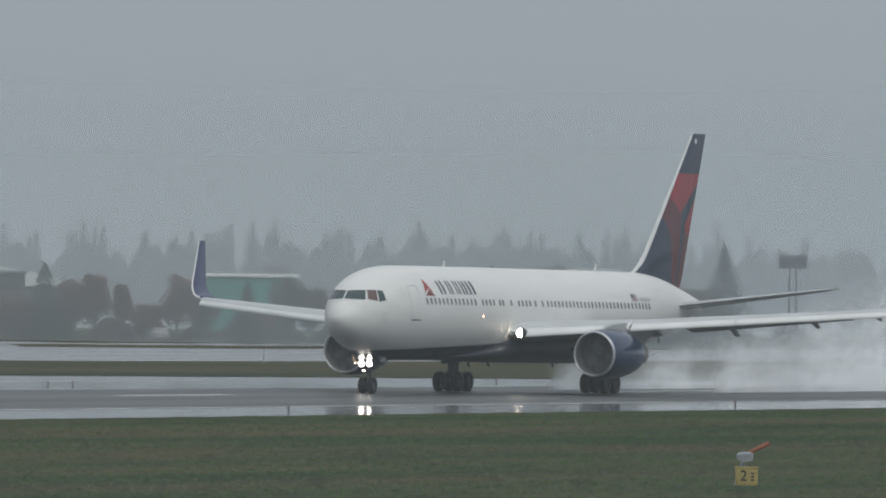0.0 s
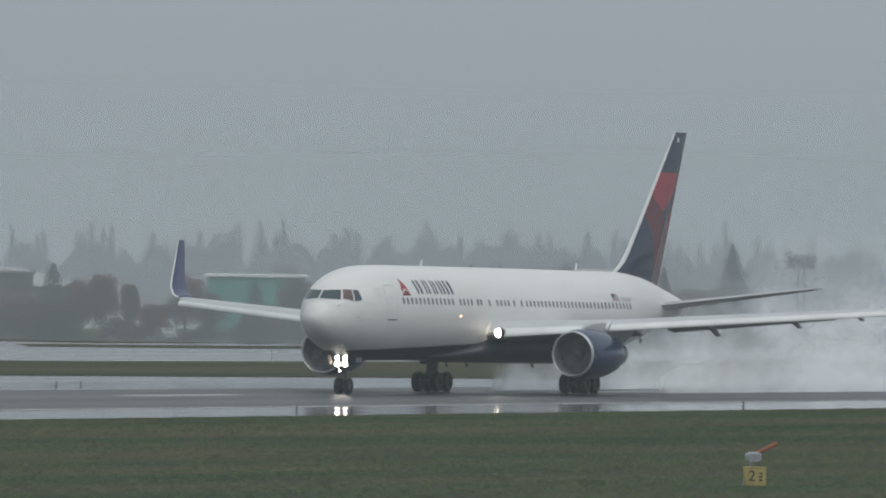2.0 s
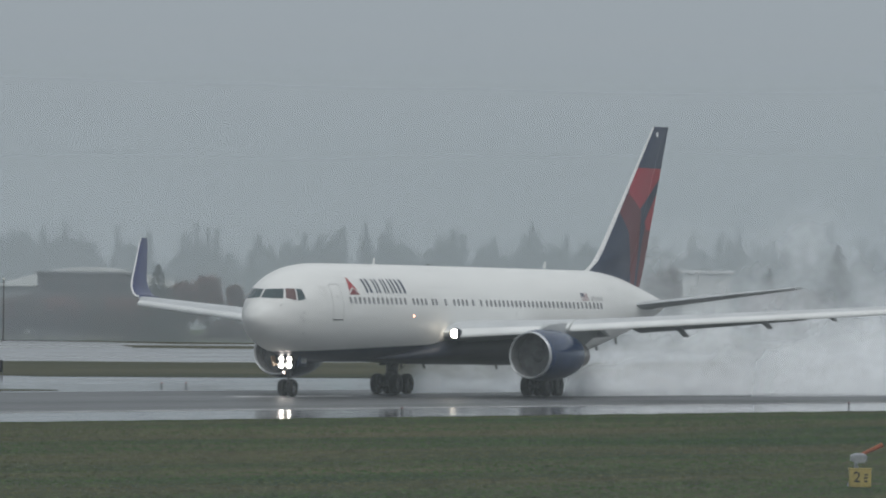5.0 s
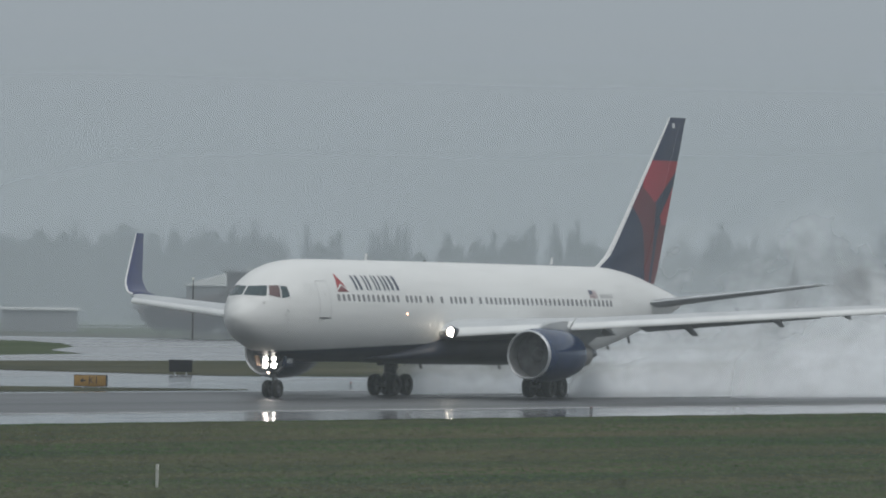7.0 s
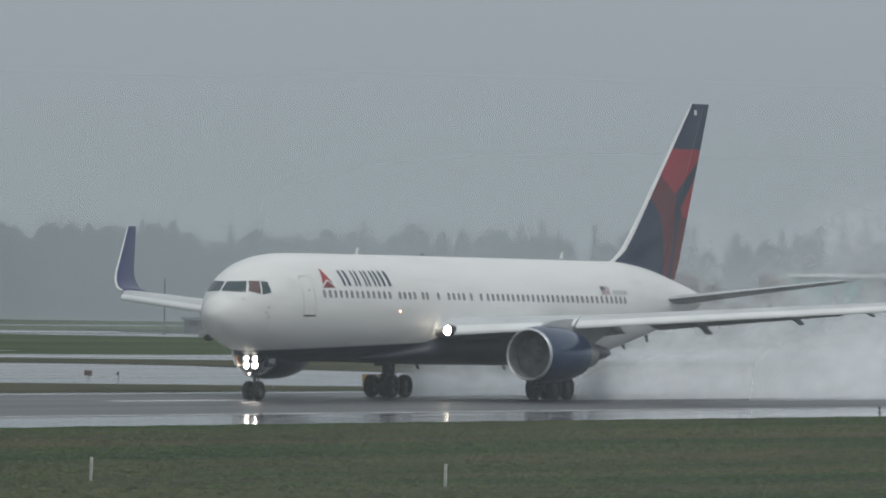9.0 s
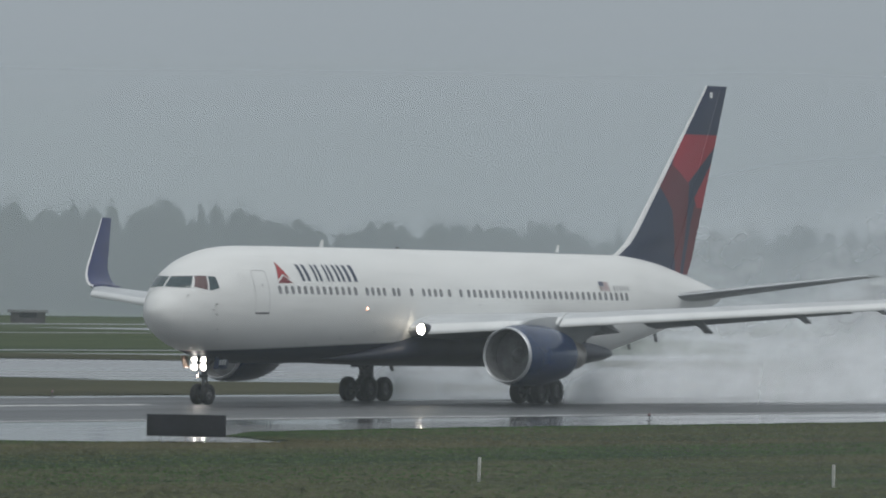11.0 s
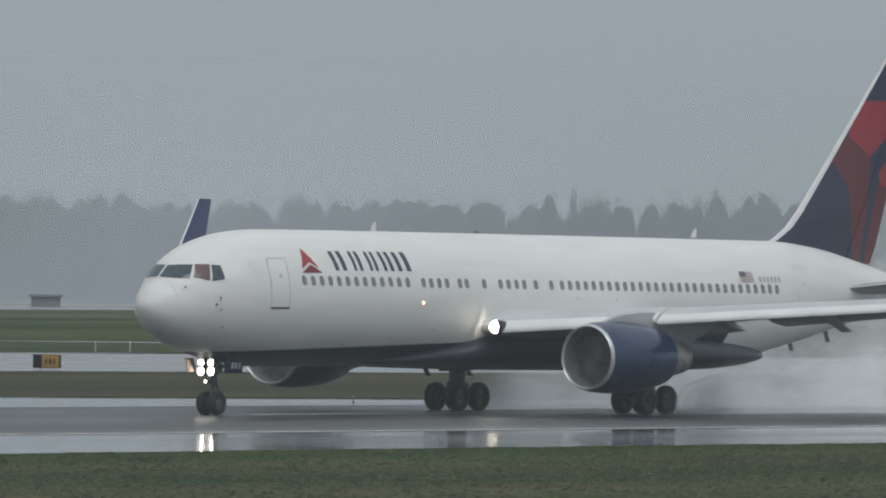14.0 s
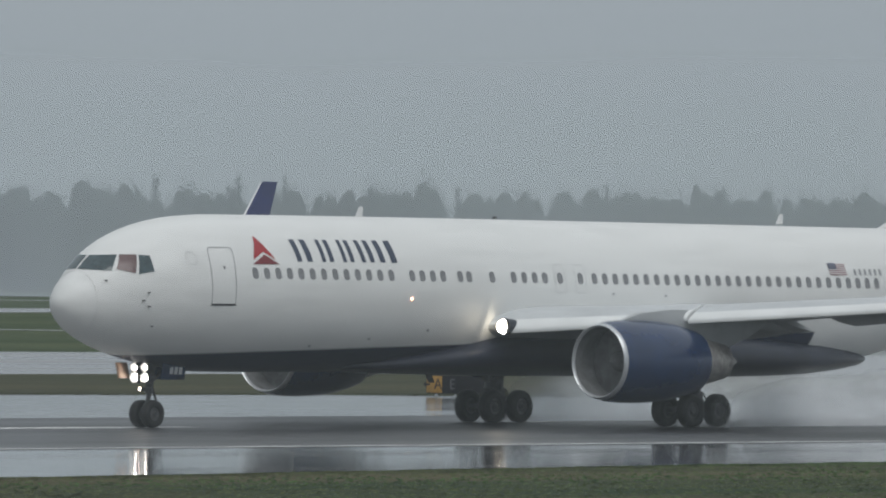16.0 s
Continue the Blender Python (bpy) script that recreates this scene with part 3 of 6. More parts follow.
def build_wing(plane, side):
    bm = bmesh.new()
    ys = [1.2, 2.5, 4.0, 5.5, 7.0, 8.2, 10, 12.5, 15, 17.5, 20, 22, 24.2]
    # upper faces get the lightened grey, so sky light is part of their colour
    loft(bm, [wing_ring(y, side) for y in ys], True, True, True, lambda i: 1 if i < 19 else 0)
    wing = part("wing", bm, [WING_GREY, WING_TOP], plane, "grey swept wing")
    # slats, drooped ahead of the leading edge
    for y0, y1, lift in ((3.1, 7.15, 0.0), (7.25, 8.25, 0.1), (8.35, 13.4, 0.0), (13.41, 18.3, 0.0), (18.31, 23.9, 0.0)):
        bm = bmesh.new()
        rings = []
        k = 6
        for i in range(k + 1):
            y = y0 + (y1 - y0) * i / k
            lead, chord, z, th = wing_line(y)
            c = chord * 0.085 + 0.40
            ox, oz = NOSE + lead - 0.52 + 1.2 * lift, z - 0.34 + lift
            px = c - 0.52
            u = px / chord
            skin_z = -0.08 - 0.02 * px + chord * (5 * th * (0.2969 * sqrt(u) - 0.126 * u - 0.3516 * u * u + 0.2843 * u ** 3) + 0.048 * u * (1 - u))
            h = 0.34 + skin_z + 0.02
            pts = [(c, h), (c * 0.7, 0.88 * h), (c * 0.36, 0.56 * h), (c * 0.15, 0.32 * h), (0.03, 0.1 * h), (0, -0.02), (0.02, -0.10), (c * 0.10, -0.12), (c * 0.2, 0.1 * h), (c * 0.35, 0.5 * h - 0.06), (c * 0.65, 0.8 * h - 0.06), (c, h - 0.03)]
            rings.append([(ox + px, side * y, oz + pz) for px, pz in pts])
        loft(bm, rings, True, True, True, lambda i: 1 if i < 2 else 0)
        part("slat", bm, [SLAT, WING_TOP], wing, "pale bare metal slat")
    # flaps, lowered
    for y0, y1, drop in ((3.0, 7.2, 0.32), (8.9, 17.6, 0.24)):
        bm = bmesh.new()
        rings = []
        for i in range(5):
            y = y0 + (y1 - y0) * i / 4
            lead, chord, z, th = wing_line(y)
            fc = 0.19 * chord + 0.25
            ox, oz = NOSE + lead + chord * 0.86, z - chord * 0.02 - 0.03
            rings.append([(ox + px * cos(0.26) + pz * sin(0.26), side * y, oz - px * sin(0.26) + pz * cos(0.26) + 0.02) for px, pz in foil(fc, 0.12, 10)])
        loft(bm, rings)
        part("flap", bm, WING_GREY, wing, "grey lowered flap")
    # flap track fairings
    for y, ln, r, sag in ((6.6, 3.4, 0.26, 0.1), (11.5, 2.7, 0.24, 0.34), (15.8, 2.3, 0.2, 0.22), (19.2, 1.8, 0.14, 0.1)):
        lead, chord, z, th = wing_line(y)
        bm = bmesh.new()
        x0 = NOSE + lead + chord * 0.62
        prof = [(0, 0.02), (0.12, 0.45), (0.3, 0.85), (0.5, 1.0), (0.72, 0.8), (0.9, 0.4), (1.0, 0.05)]
        loft(bm, [[(x0 + u * ln * (1.0 if y > 7 else 1.1), side * y + 0.6 * r * q * cos(2 * pi * i / 14), z - 0.16 - (0.2 + sag) * u - (sag if u > .7 else 0) * 0.6 + r * q * sin(2 * pi * i / 14)) for i in range(14)] for u, q in prof])
        part("flap_track_fairing", bm, WING_GREY, wing, "grey flap track fairing")
    # winglet
    bm = bmesh.new()
    rings = []
    lead, chord, z, th = wing_line(24.2)
    for s in [0, 0.06, 0.12, 0.2, 0.3, 0.45, 0.7, 1.0]:
        if s < 0.2:
            a = s / 0.2 * radians(72)
            y = 24.2 + 0.85 * sin(a)
            zz = z + 0.85 * (1 - cos(a))
        else:
            a = radians(72)
            g = (s - 0.2) / 0.8
            y = 24.2 + 0.85 * sin(a) + g * 3.1 * cos(a)
            zz = z + 0.85 * (1 - cos(a)) + g * 2.98 * sin(a)
        c = chord * (1 - 0.27 * min(1, s / 0.3)) if s < 0.3 else chord * 0.73 * (1 - (s - 0.3) / 0.7 * 0.54)
        lx = lead + 0.85 * min(s / 0.3, 1) + max(0, s - 0.3) / 0.7 * 2.75
        rings.append([(NOSE + lx + px, side * (y - pz * sin(a)), zz + pz * cos(a)) for px, pz in foil(c, 0.09, 14)])
    n = len(rings[0])

    def band(i):
        k = min(i, n - i)
        return 1 if 12 <= i < n - 12 else 0
    loft(bm, rings, True, True, True, band)
    part("winglet", bm, [NAVY_SOFT, WHITE], wing, "blue winglet with a white leading edge")
    return wing


def build_engine(plane, side):
    cy, cz = side * 7.9, 2.33
    x0 = NOSE + 18.85
    bm = bmesh.new()
    revolve_x(bm, [(0.155, 1.31), (0.5, 1.38), (1.0, 1.42), (1.8, 1.43), (2.8, 1.40), (3.6, 1.30), (4.3, 1.16), (4.55, 1.10), (4.55, 1.05), (3.9, 1.0)], (x0, cy, cz), 48)
    cowl = part("engine_cowl", bm, NAVY, plane, "glossy dark blue engine cowl")
    bm = bmesh.new()
    revolve_x(bm, [(0.16, 1.312), (0.10, 1.30), (0.03, 1.27), (0.0, 1.24), (0.03, 1.21), (0.12, 1.19)], (x0, cy, cz), 48)
    part("intake_lip", bm, BARE, cowl, "bare metal intake lip")
    bm = bmesh.new()
    revolve_x(bm, [(0.12, 1.192), (0.4, 1.175), (1.0, 1.19), (1.25, 1.19), (1.26, 0.3)], (x0, cy, cz), 40)
    part("intake_lining", bm, DARK, cowl)
    bm = bmesh.new()
    for i in range(38):
        a = 2 * pi * i / 38
        rows_v = []
        for r, tw in ((0.36, 1.2), (0.75, 1.3), (1.17, 1.38)):
            d = 0.10 * (0.7 + 0.5 * r)
            ca, sa = cos(a), sin(a)
            t = Vector((0, -sa, ca))
            p = Vector((x0 + 1.05, cy + r * ca, cz + r * sa))
            rows_v.append((bm.verts.new(p + t * d * sin(tw) + Vector((d * cos(tw), 0, 0))), bm.verts.new(p - t * d * sin(tw) - Vector((d * cos(tw), 0, 0)))))
        for (p0, p1), (q0, q1) in zip(rows_v, rows_v[1:]):
            bm.faces.new((p0, p1, q1, q0))
    part("fan", bm, FAN, cowl, "dark engine fan")
    bm = bmesh.new()
    revolve_x(bm, [(0.62, 0.01), (0.68, 0.1), (0.82, 0.22), (1.0, 0.33), (1.2, 0.37)], (x0, cy, cz), 24)
    part("spinner", bm, FAN, cowl)
    bm = bmesh.new()
    revolve_x(bm, [(3.9, 0.98), (4.6, 0.92), (5.3, 0.78), (5.9, 0.66), (6.15, 0.62), (6.15, 0.58), (5.6, 0.55)], (x0, cy, cz), 32)
    part("core_cowl", bm, EXHAUST, cowl, "scorched bare metal core cowl")
    bm = bmesh.new()
    revolve_x(bm, [(5.6, 0.38), (6.2, 0.34), (6.75, 0.16), (6.95, 0.02)], (x0, cy, cz), 24)
    part("exhaust_cone", bm, EXHAUST, cowl)
    pivot = Vector((x0 + 2.2, cy, cz))
    cowl.matrix_basis = Matrix.Translation(pivot) @ Matrix.Rotation(radians(side * 2.5), 4, "Z") @ Matrix.Translation(-pivot)
    bm = bmesh.new()
    rings = []
    for x, zb, zt, w in ((19.9, 3.66, 3.74, 0.06), (20.8, 3.6, 4.0, 0.22), (22.4, 3.3, 4.12, 0.26), (24.0, 2.9, 4.1, 0.26), (25.4, 2.8, 3.95, 0.24), (26.6, 3.2, 3.9, 0.18), (27.6, 3.6, 3.85, 0.06)):
        rings.append([(NOSE + x, cy + dx * w, z) for dx, z in ((-0.6, zb), (-1, (zb + zt) / 2), (-0.8, zt), (0.8, zt), (1, (zb + zt) / 2), (0.6, zb))])
    loft(bm, rings)
    part("pylon", bm, WING_GREY, plane, "grey engine pylon")


def half_thick(u, thick):
    return 5 * thick * (0.2969 * sqrt(u) - 0.126 * u - 0.3516 * u * u + 0.2843 * u ** 3 - 0.1015 * u ** 4)


HINGE_LOW, HINGE_HIGH = Vector((NOSE + 48.75, 0, 6.3)), Vector((NOSE + 53.95, 0, 15.45))


def build_tail(plane):
    k = 16
    fin_rings, rudder_rings = [], []
    for x, z in [(43.6, 5.7), (42.8, 6.95), (43.6, 7.28), (44.4, 7.69), (45.2, 8.33), (46.8, 9.86), (49.9, 12.9), (52.45, 15.42), (52.55, 15.56)]:
        te = 50.9 + (min(z, 15.55) - 6.1) * (54.74 - 50.9) / (15.55 - 6.1)
        c, th = te - x, (0.075 if z > 7.4 else 0.05) * (0.5 if z > 15.5 else 1.0)
        cut = (48.75 + (z - 6.3) * 5.2 / 9.15 - x) / c
        us = [cut * (i / k) ** 2 for i in range(k + 1)]
        fin_rings.append([(NOSE + x + u * c, half_thick(u, th) * c, z) for u in us[::-1]] + [(NOSE + x + u * c, -half_thick(u, th) * c, z) for u in us[1:]])
        if z > 6.5:
            us = [cut + 0.012 + (1 - cut - 0.012) * i / 8 for i in range(9)]
            rudder_rings.append([(NOSE + x + u * c, half_thick(u, th) * c * 0.97, z) for u in us[::-1]] + [(NOSE + x + us[0] * c - 0.05, 0, z)]
                                + [(NOSE + x + u * c, -half_thick(u, th) * c * 0.97, z) for u in us])
    # the rudder's foot lies just inside the tail's skin
    rudder_rings.insert(0, [(p[0] - 0.43, p[1], 6.2) for p in rudder_rings[0]])
    bm = bmesh.new()
    n = len(fin_rings[0])
    loft(bm, fin_rings, True, True, True, lambda i: 1 if n // 2 - 4 <= i <= n // 2 + 3 else 0)
    fin = part("fin", bm, [FIN, WHITE], plane, "dark blue fin with red folded shapes and pale leading edge")
    bm = bmesh.new()
    loft(bm, rudder_rings)
    RUDDER.append(part("rudder", bm, FIN, fin, "dark blue and red rudder"))
    bm = bmesh.new()
    box(bm, (0.28, 0.02, 0.28), Matrix.Translation((NOSE + 52.95, -0.085, 15.1)))
    part("fin_mark", bm, WHITE, fin)
    for side in (-1, 1):
        bm = bmesh.new()
        rings = []
        for u in (0, 0.15, 0.4, 0.7, 0.96, 1.0):
            y = 0.6 + u * 8.7
            lx = 46.3 + u * 5.6
            c = (6.3 - u * 4.2) * (0.82 if u == 1.0 else 1)
            rings.append([(NOSE + lx + px + (0.2 if u == 1.0 else 0), side * y, 5.03 + u * 1.2 + pz) for px, pz in foil(c, 0.074, 14)])
        n2 = len(rings[0])
        loft(bm, rings, True, True, True, lambda i: 1 if n2 // 2 - 3 <= i <= n2 // 2 + 2 else 0)
        part("stabiliser", bm, [WING_GREY, BARE], plane, "grey tailplane with bare leading edge")


def add_wheel(gear, centre, radius, width, rim_r, store):
    if store not in add_wheel.made:
        w = part("wheel", build_wheel(radius, width, rim_r), RUBBER, gear, "black wet tyre")
        part("rim", build_rim(width, rim_r), RIM, w, "dull grey rim")
        add_wheel.made[store] = w
    else:
        src = add_wheel.made[store]
        w = again(src, gear, Matrix())
        again(src.children[0], w, Matrix())
    w.location = centre
    WHEELS.append((w, Vector(centre), radius))


add_wheel.made = {}


def build_nose_gear(plane):
    x = NOSE + 4.68
    bm = bmesh.new()
    rod(bm, (x, 0, 0.47), (x + 0.12, 0, 1.25), 0.085, 0.085)
    rod(bm, (x + 0.1, 0, 1.15), (x + 0.25, 0, 2.6), 0.14, 0.15)
    rod(bm, (x, -0.42, 0.47), (x, 0.42, 0.47), 0.07, 0.07)
    rod(bm, (x + 0.25, 0, 1.35), (x + 0.45, 0, 0.95), 0.05, 0.04)
    rod(bm, (x + 0.45, 0, 0.95), (x + 0.08, 0, 0.6), 0.04, 0.05)
    rod(bm, (x + 0.2, 0, 1.6), (x + 1.5, 0, 2.3), 0.06, 0.06)
    rod(bm, (x - 0.05, -0.3, 1.3), (x - 0.05, 0.3, 1.3), 0.06, 0.06)
    gear = part("nose_gear", bm, STEEL, plane, "grey steel nose gear leg")
    for y in (-0.27, 0.27):
        add_wheel(gear, (x, y, 0.47), 0.47, 0.33, 0.21, "nose")
    for side in (-1, 1):
        bm = bmesh.new()
        box(bm, (1.15, 0.05, 0.62), pose(x + 0.75, side * 0.52, 1.93, side * -10, 0, 0), 0.015)
        door = part("gear_door", bm, NAVY, gear, "dark blue nose gear door")
        for k in range(3):
            bm = bmesh.new()
            box(bm, (0.15, 0.012, 0.24), pose(x + 0.62 + 0.22 * k, side * 0.555, 1.93, side * -10, 0, 0))
            part("number_bar", bm, WHITE, door)
        if side > 0:
            bm = bmesh.new()
            box(bm, (0.62, 0.05, 0.55), pose(x - 0.62, side * 0.55, 1.93, side * -14, 0, side * 6), 0.015)
            part("gear_door", bm, LAMPLIT_DOOR, gear, "forward nose gear door lit by the lamps")
    # housings reach ahead of the lenses: hoods added to cut the light sideways and upwards
    for y, z, r in ((-0.24, 1.70, 0.175), (0.24, 1.70, 0.175), (-0.24, 2.03, 0.15), (0.24, 2.03, 0.15)):
        bm = bmesh.new()
        revolve_x(bm, [(-0.40, r + 0.005), (-0.40, r + 0.025), (-0.10, r + 0.03), (0.1, r * 0.6), (0.1, 0.01), (-0.08, 0.01), (-0.10, r + 0.005), (-0.40, r + 0.005)], (x, y, z), 20)
        can = part("lamp_housing", bm, STEEL, gear)
        bm = bmesh.new()
        loft(bm, [[(x - 0.125 - 0.02 * (1 - (q / r) ** 2), y + q * cos(2 * pi * i / 20), z + q * sin(2 * pi * i / 20)) for i in range(20)] for q in (r, r * 0.7, r * 0.3, 0.01)], False, True)
        part("lamp", bm, GLOW_LANDING, can, "lit landing lamp")
    for y, z, r in ((-0.2, 2.32, 0.075), (0.2, 2.32, 0.075), (0.16, 1.3, 0.07)):
        bm = bmesh.new()
        revolve_x(bm, [(-0.20, r), (-0.20, r + 0.015), (-0.05, r + 0.015), (-0.05, 0.01), (-0.13, 0.01), (-0.14, r)], (x, y, z), 14)
        can = part("lamp_housing", bm, STEEL, gear)
        bm = bmesh.new()
        rod(bm, (x - 0.16, y, z), (x - 0.145, y, z), r * 0.98, r * 0.98, 14)
        part("lamp", bm, GLOW_SMALL, can, "small lit lamp")


def build_main_gear(plane, side):
    x, y = NOSE + 27.42, side * 4.65
    bm = bmesh.new()
    rod(bm, (x, y, 0.62), (x, y, 1.3), 0.2, 0.24)
    rod(bm, (x, y, 1.15), (x + 0.12, y, 3.6), 0.34, 0.42)
    rod(bm, (x + 0.2, y, 1.5), (x + 1.25, y, 2.5), 0.09, 0.09)
    rod(bm, (x - 0.2, y, 1.5), (x - 0.7, side * 3.6, 2.4), 0.1, 0.1)
    box(bm, (0.8, 0.5, 0.5), Matrix.Translation((x, y, 1.0)), 0.08)
    rod(bm, (x - 0.85, y, 0.6), (x + 0.85, y, 0.6), 0.13, 0.13)
    for dx in (-0.71, 0.71):
        rod(bm, (x + dx, y - 0.72, 0.585), (x + dx, y + 0.72, 0.585), 0.09, 0.09)
    rod(bm, (x, y, 1.8), (x, side * 2.6, 2.7), 0.1, 0.1)
    rod(bm, (x + 0.25, y, 1.6), (x + 0.55, y, 1.1), 0.06, 0.05)
    rod(bm, (x + 0.55, y, 1.1), (x + 0.1, y, 0.75), 0.05, 0.06)
    gear = part("main_gear", bm, STEEL, plane, "dark steel main gear leg")
    for dx in (-0.71, 0.71):
        for dy in (-0.57, 0.57):
            add_wheel(gear, (x + dx, y + dy, 0.585), 0.585, 0.44, 0.27, "main")
    bm = bmesh.new()
    box(bm, (1.3, 0.06, 1.5), pose(x + 0.1, y + side * 0.42, 2.35, side * 8, 0, 0), 0.02)
    part("gear_door", bm, BELLY, gear, "dark main gear door")
    bm = bmesh.new()
    prev = None
    for i in range(7):
        u = i / 6
        p = Vector((x + 0.35 + 0.45 * u, y, 1.05 + 0.22 * sin(pi * u) - 0.1 * u))
        if prev:
            rod(bm, prev, p, 0.025, 0.025, 6)
        prev = p
    part("hose", bm, STEEL, gear)


def build_wing_lamp(wing, side):
    """Landing lamp in the wing's root, lit."""
    bm = bmesh.new()
    c = Vector((NOSE + 19.28, side * 3.08, 3.48))
    turn = Matrix.Rotation(radians(side * -28), 3, "Z")
    loft(bm, [[c + turn @ Vector((0.03 * (q / 0.2) ** 2 - 0.05, q * cos(2 * pi * i / 18), q * sin(2 * pi * i / 18))) for i in range(18)] for q in (0.25, 0.19, 0.09, 0.01)], False, True)
    part("landing_lamp", bm, GLOW_WING, wing, "lit wing root landing lamp")
    bm = bmesh.new()
    rod(bm, c + Vector((0.02, 0, 0)), c + Vector((0.6, 0, 0)), 0.3, 0.24, 18)
    part("lamp_housing", bm, BELLY, wing)


def build_airliner(plane):
    hull = build_hull(plane)
    build_cockpit(hull)
    build_cabin(hull)
    for side in (-1, 1):
        wing = build_wing(plane, side)
        build_wing_lamp(wing, side)
        build_engine(plane, side)
        build_main_gear(plane, side)
    build_tail(plane)
    build_nose_gear(plane)


build_airliner(airliner)


# ---------------------------------------------------------------- ground materials
GRASS = surface("short_wet_grass", (0.030, 0.066, 0.018), 0.85, spec=0.05, vary=0.35, scale=0.07, fine=2.2, second=(0.088, 0.082, 0.036), stretch=(0.25, 1, 1))
GRASS_FAR = surface("far_grass", (0.055, 0.086, 0.036), 0.85, spec=0.05, vary=0.25, scale=0.02, fine=0.5, second=(0.082, 0.102, 0.050), stretch=(0.3, 1, 1))
GRASS_BROWN = surface("tired_grass", (0.048, 0.056, 0.024), 0.85, spec=0.1, vary=0.25, scale=0.04, fine=0.9, second=(0.07, 0.066, 0.034), stretch=(0.3, 1, 1))
ASPHALT = surface("wet_runway_asphalt", (0.034, 0.035, 0.039), 0.38, spec=0.32, vary=0.2, scale=0.12, fine=9, stretch=(0.06, 1, 1), bump=0.2, rough_vary=0.05)
CONCRETE = surface("wet_concrete", (0.16, 0.165, 0.175), 0.09, spec=0.55, vary=0.12, scale=0.08, fine=5, stretch=(0.1, 1, 1), rough_vary=0.04, bump=0.10)
TAXI = surface("wet_taxiway_concrete", (0.22, 0.225, 0.235), 0.24, spec=0.6, vary=0.1, scale=0.05, fine=3, stretch=(0.1, 1, 1), rough_vary=0.08)
MARK = surface("worn_white_marking", (0.80, 0.80, 0.79), 0.5, spec=0.3, vary=0.15, scale=0.5, fine=9)

# ---------------------------------------------------------------- ground


def sheet(name, near, far, z, material, label, category, thick=0.0, ragged=0.0, seed=0, kind="structure"):
    """A flat sheet between two edges, each given as points (x, y) with x rising; ragged edges wander a little."""
    xs = sorted({p[0] for p in near} | {p[0] for p in far})
    x0, x1 = max(near[0][0], far[0][0]), min(near[-1][0], far[-1][0])
    step = 0.9 if ragged else 25.0
    k = max(2, int((x1 - x0) / step))
    k = min(k, 1600)
    xs = sorted({x0 + (x1 - x0) * i / k for i in range(k + 1)} | {x for x in xs if x0 <= x <= x1})
    bm = bmesh.new()
    lo, hi, lob, hib = [], [], [], []
    for x in xs:
        a, b = along(near, x), along(far, x)
        if ragged:
            a += ragged * noise.fractal(Vector((x * 0.35, seed, 0)), 1.0, 2.0, 3)
            b += ragged * noise.fractal(Vector((x * 0.35, seed + 9, 0)), 1.0, 2.0, 3)
        lo.append(bm.verts.new((x, a, z)))
        hi.append(bm.verts.new((x, max(b, a + 0.01), z)))
        if thick:
            lob.append(bm.verts.new((x, a, z - thick)))
            hib.append(bm.verts.new((x, max(b, a + 0.01), z - thick)))
    for i in range(len(xs) - 1):
        bm.faces.new((lo[i], lo[i + 1], hi[i + 1], hi[i]))
        if thick:
            bm.faces.new((lob[i], lob[i + 1], lo[i + 1], lo[i]))
            bm.faces.new((hib[i], hib[i + 1], hi[i + 1], hi[i]))
    ob = part(name, bm, material, None, "", smooth=False)
    return tagged(ob, label, category, kind=kind)


def flat_ground():
    bm = bmesh.new()
    n = 64
    rim = [bm.verts.new((4500 * cos(2 * pi * i / n), 4500 * sin(2 * pi * i / n), -0.06)) for i in range(n)]
    bm.faces.new(rim)
    tagged(part("ground", bm, GRASS_FAR, None, "", False), "flat green airfield grass reaching the horizon", "ground", kind="structure")


flat_ground()
sheet("pavement", [(-300, 150), (1600, 150)], [(-300, 300), (1600, 300)], -0.012, CONCRETE, "wet reflecting concrete shoulder of the runway", "pavement")
sheet("runway", [(-300, 212.2), (1600, 212.2)], [(-300, 253.4), (1600, 253.4)], 0.0, ASPHALT, "wet dark asphalt runway", "runway", 0.02)
sheet("taxiway", [(-300, 318), (1600, 318)], [(-300, 470), (200, 455), (435, 430), (522, 411.5), (593, 413), (632, 411), (655, 400), (685, 394), (703, 389), (728, 392), (751, 397), (790, 421), (836, 443), (879, 467), (908, 486), (930, 505), (940, 560), (960, 600), (1060, 600), (1024, 545), (1030, 500), (1050, 478), (1062, 440), (1600, 430)], -0.03, TAXI, "wet pale concrete taxiway", "taxiway")
sheet("taxiway_link", [(490, 250), (700, 250)], [(490, 360), (700, 360)], -0.02, TAXI, "wet concrete link between runway and taxiway", "taxiway")
sheet("far_taxiway", [(-300, 690), (738, 727), (1023, 802), (1200, 830), (1400, 850)], [(-300, 745), (794, 782), (1000, 850), (1160, 915), (1300, 930), (1400, 935)], -0.03, TAXI, "far wet taxiway strip", "taxiway")
sheet("far_road", [(-300, 900), (945, 922), (1100, 958), (1300, 1000)], [(-300, 908), (945, 931), (1100, 968), (1300, 1010)], -0.03, TAXI, "far wet road before the woods", "road")
sheet("boundary_road", [(-300, 1005), (1350, 1015)], [(-300, 1030), (1350, 1040)], -0.03, TAXI, "far wet road along the woods", "road")
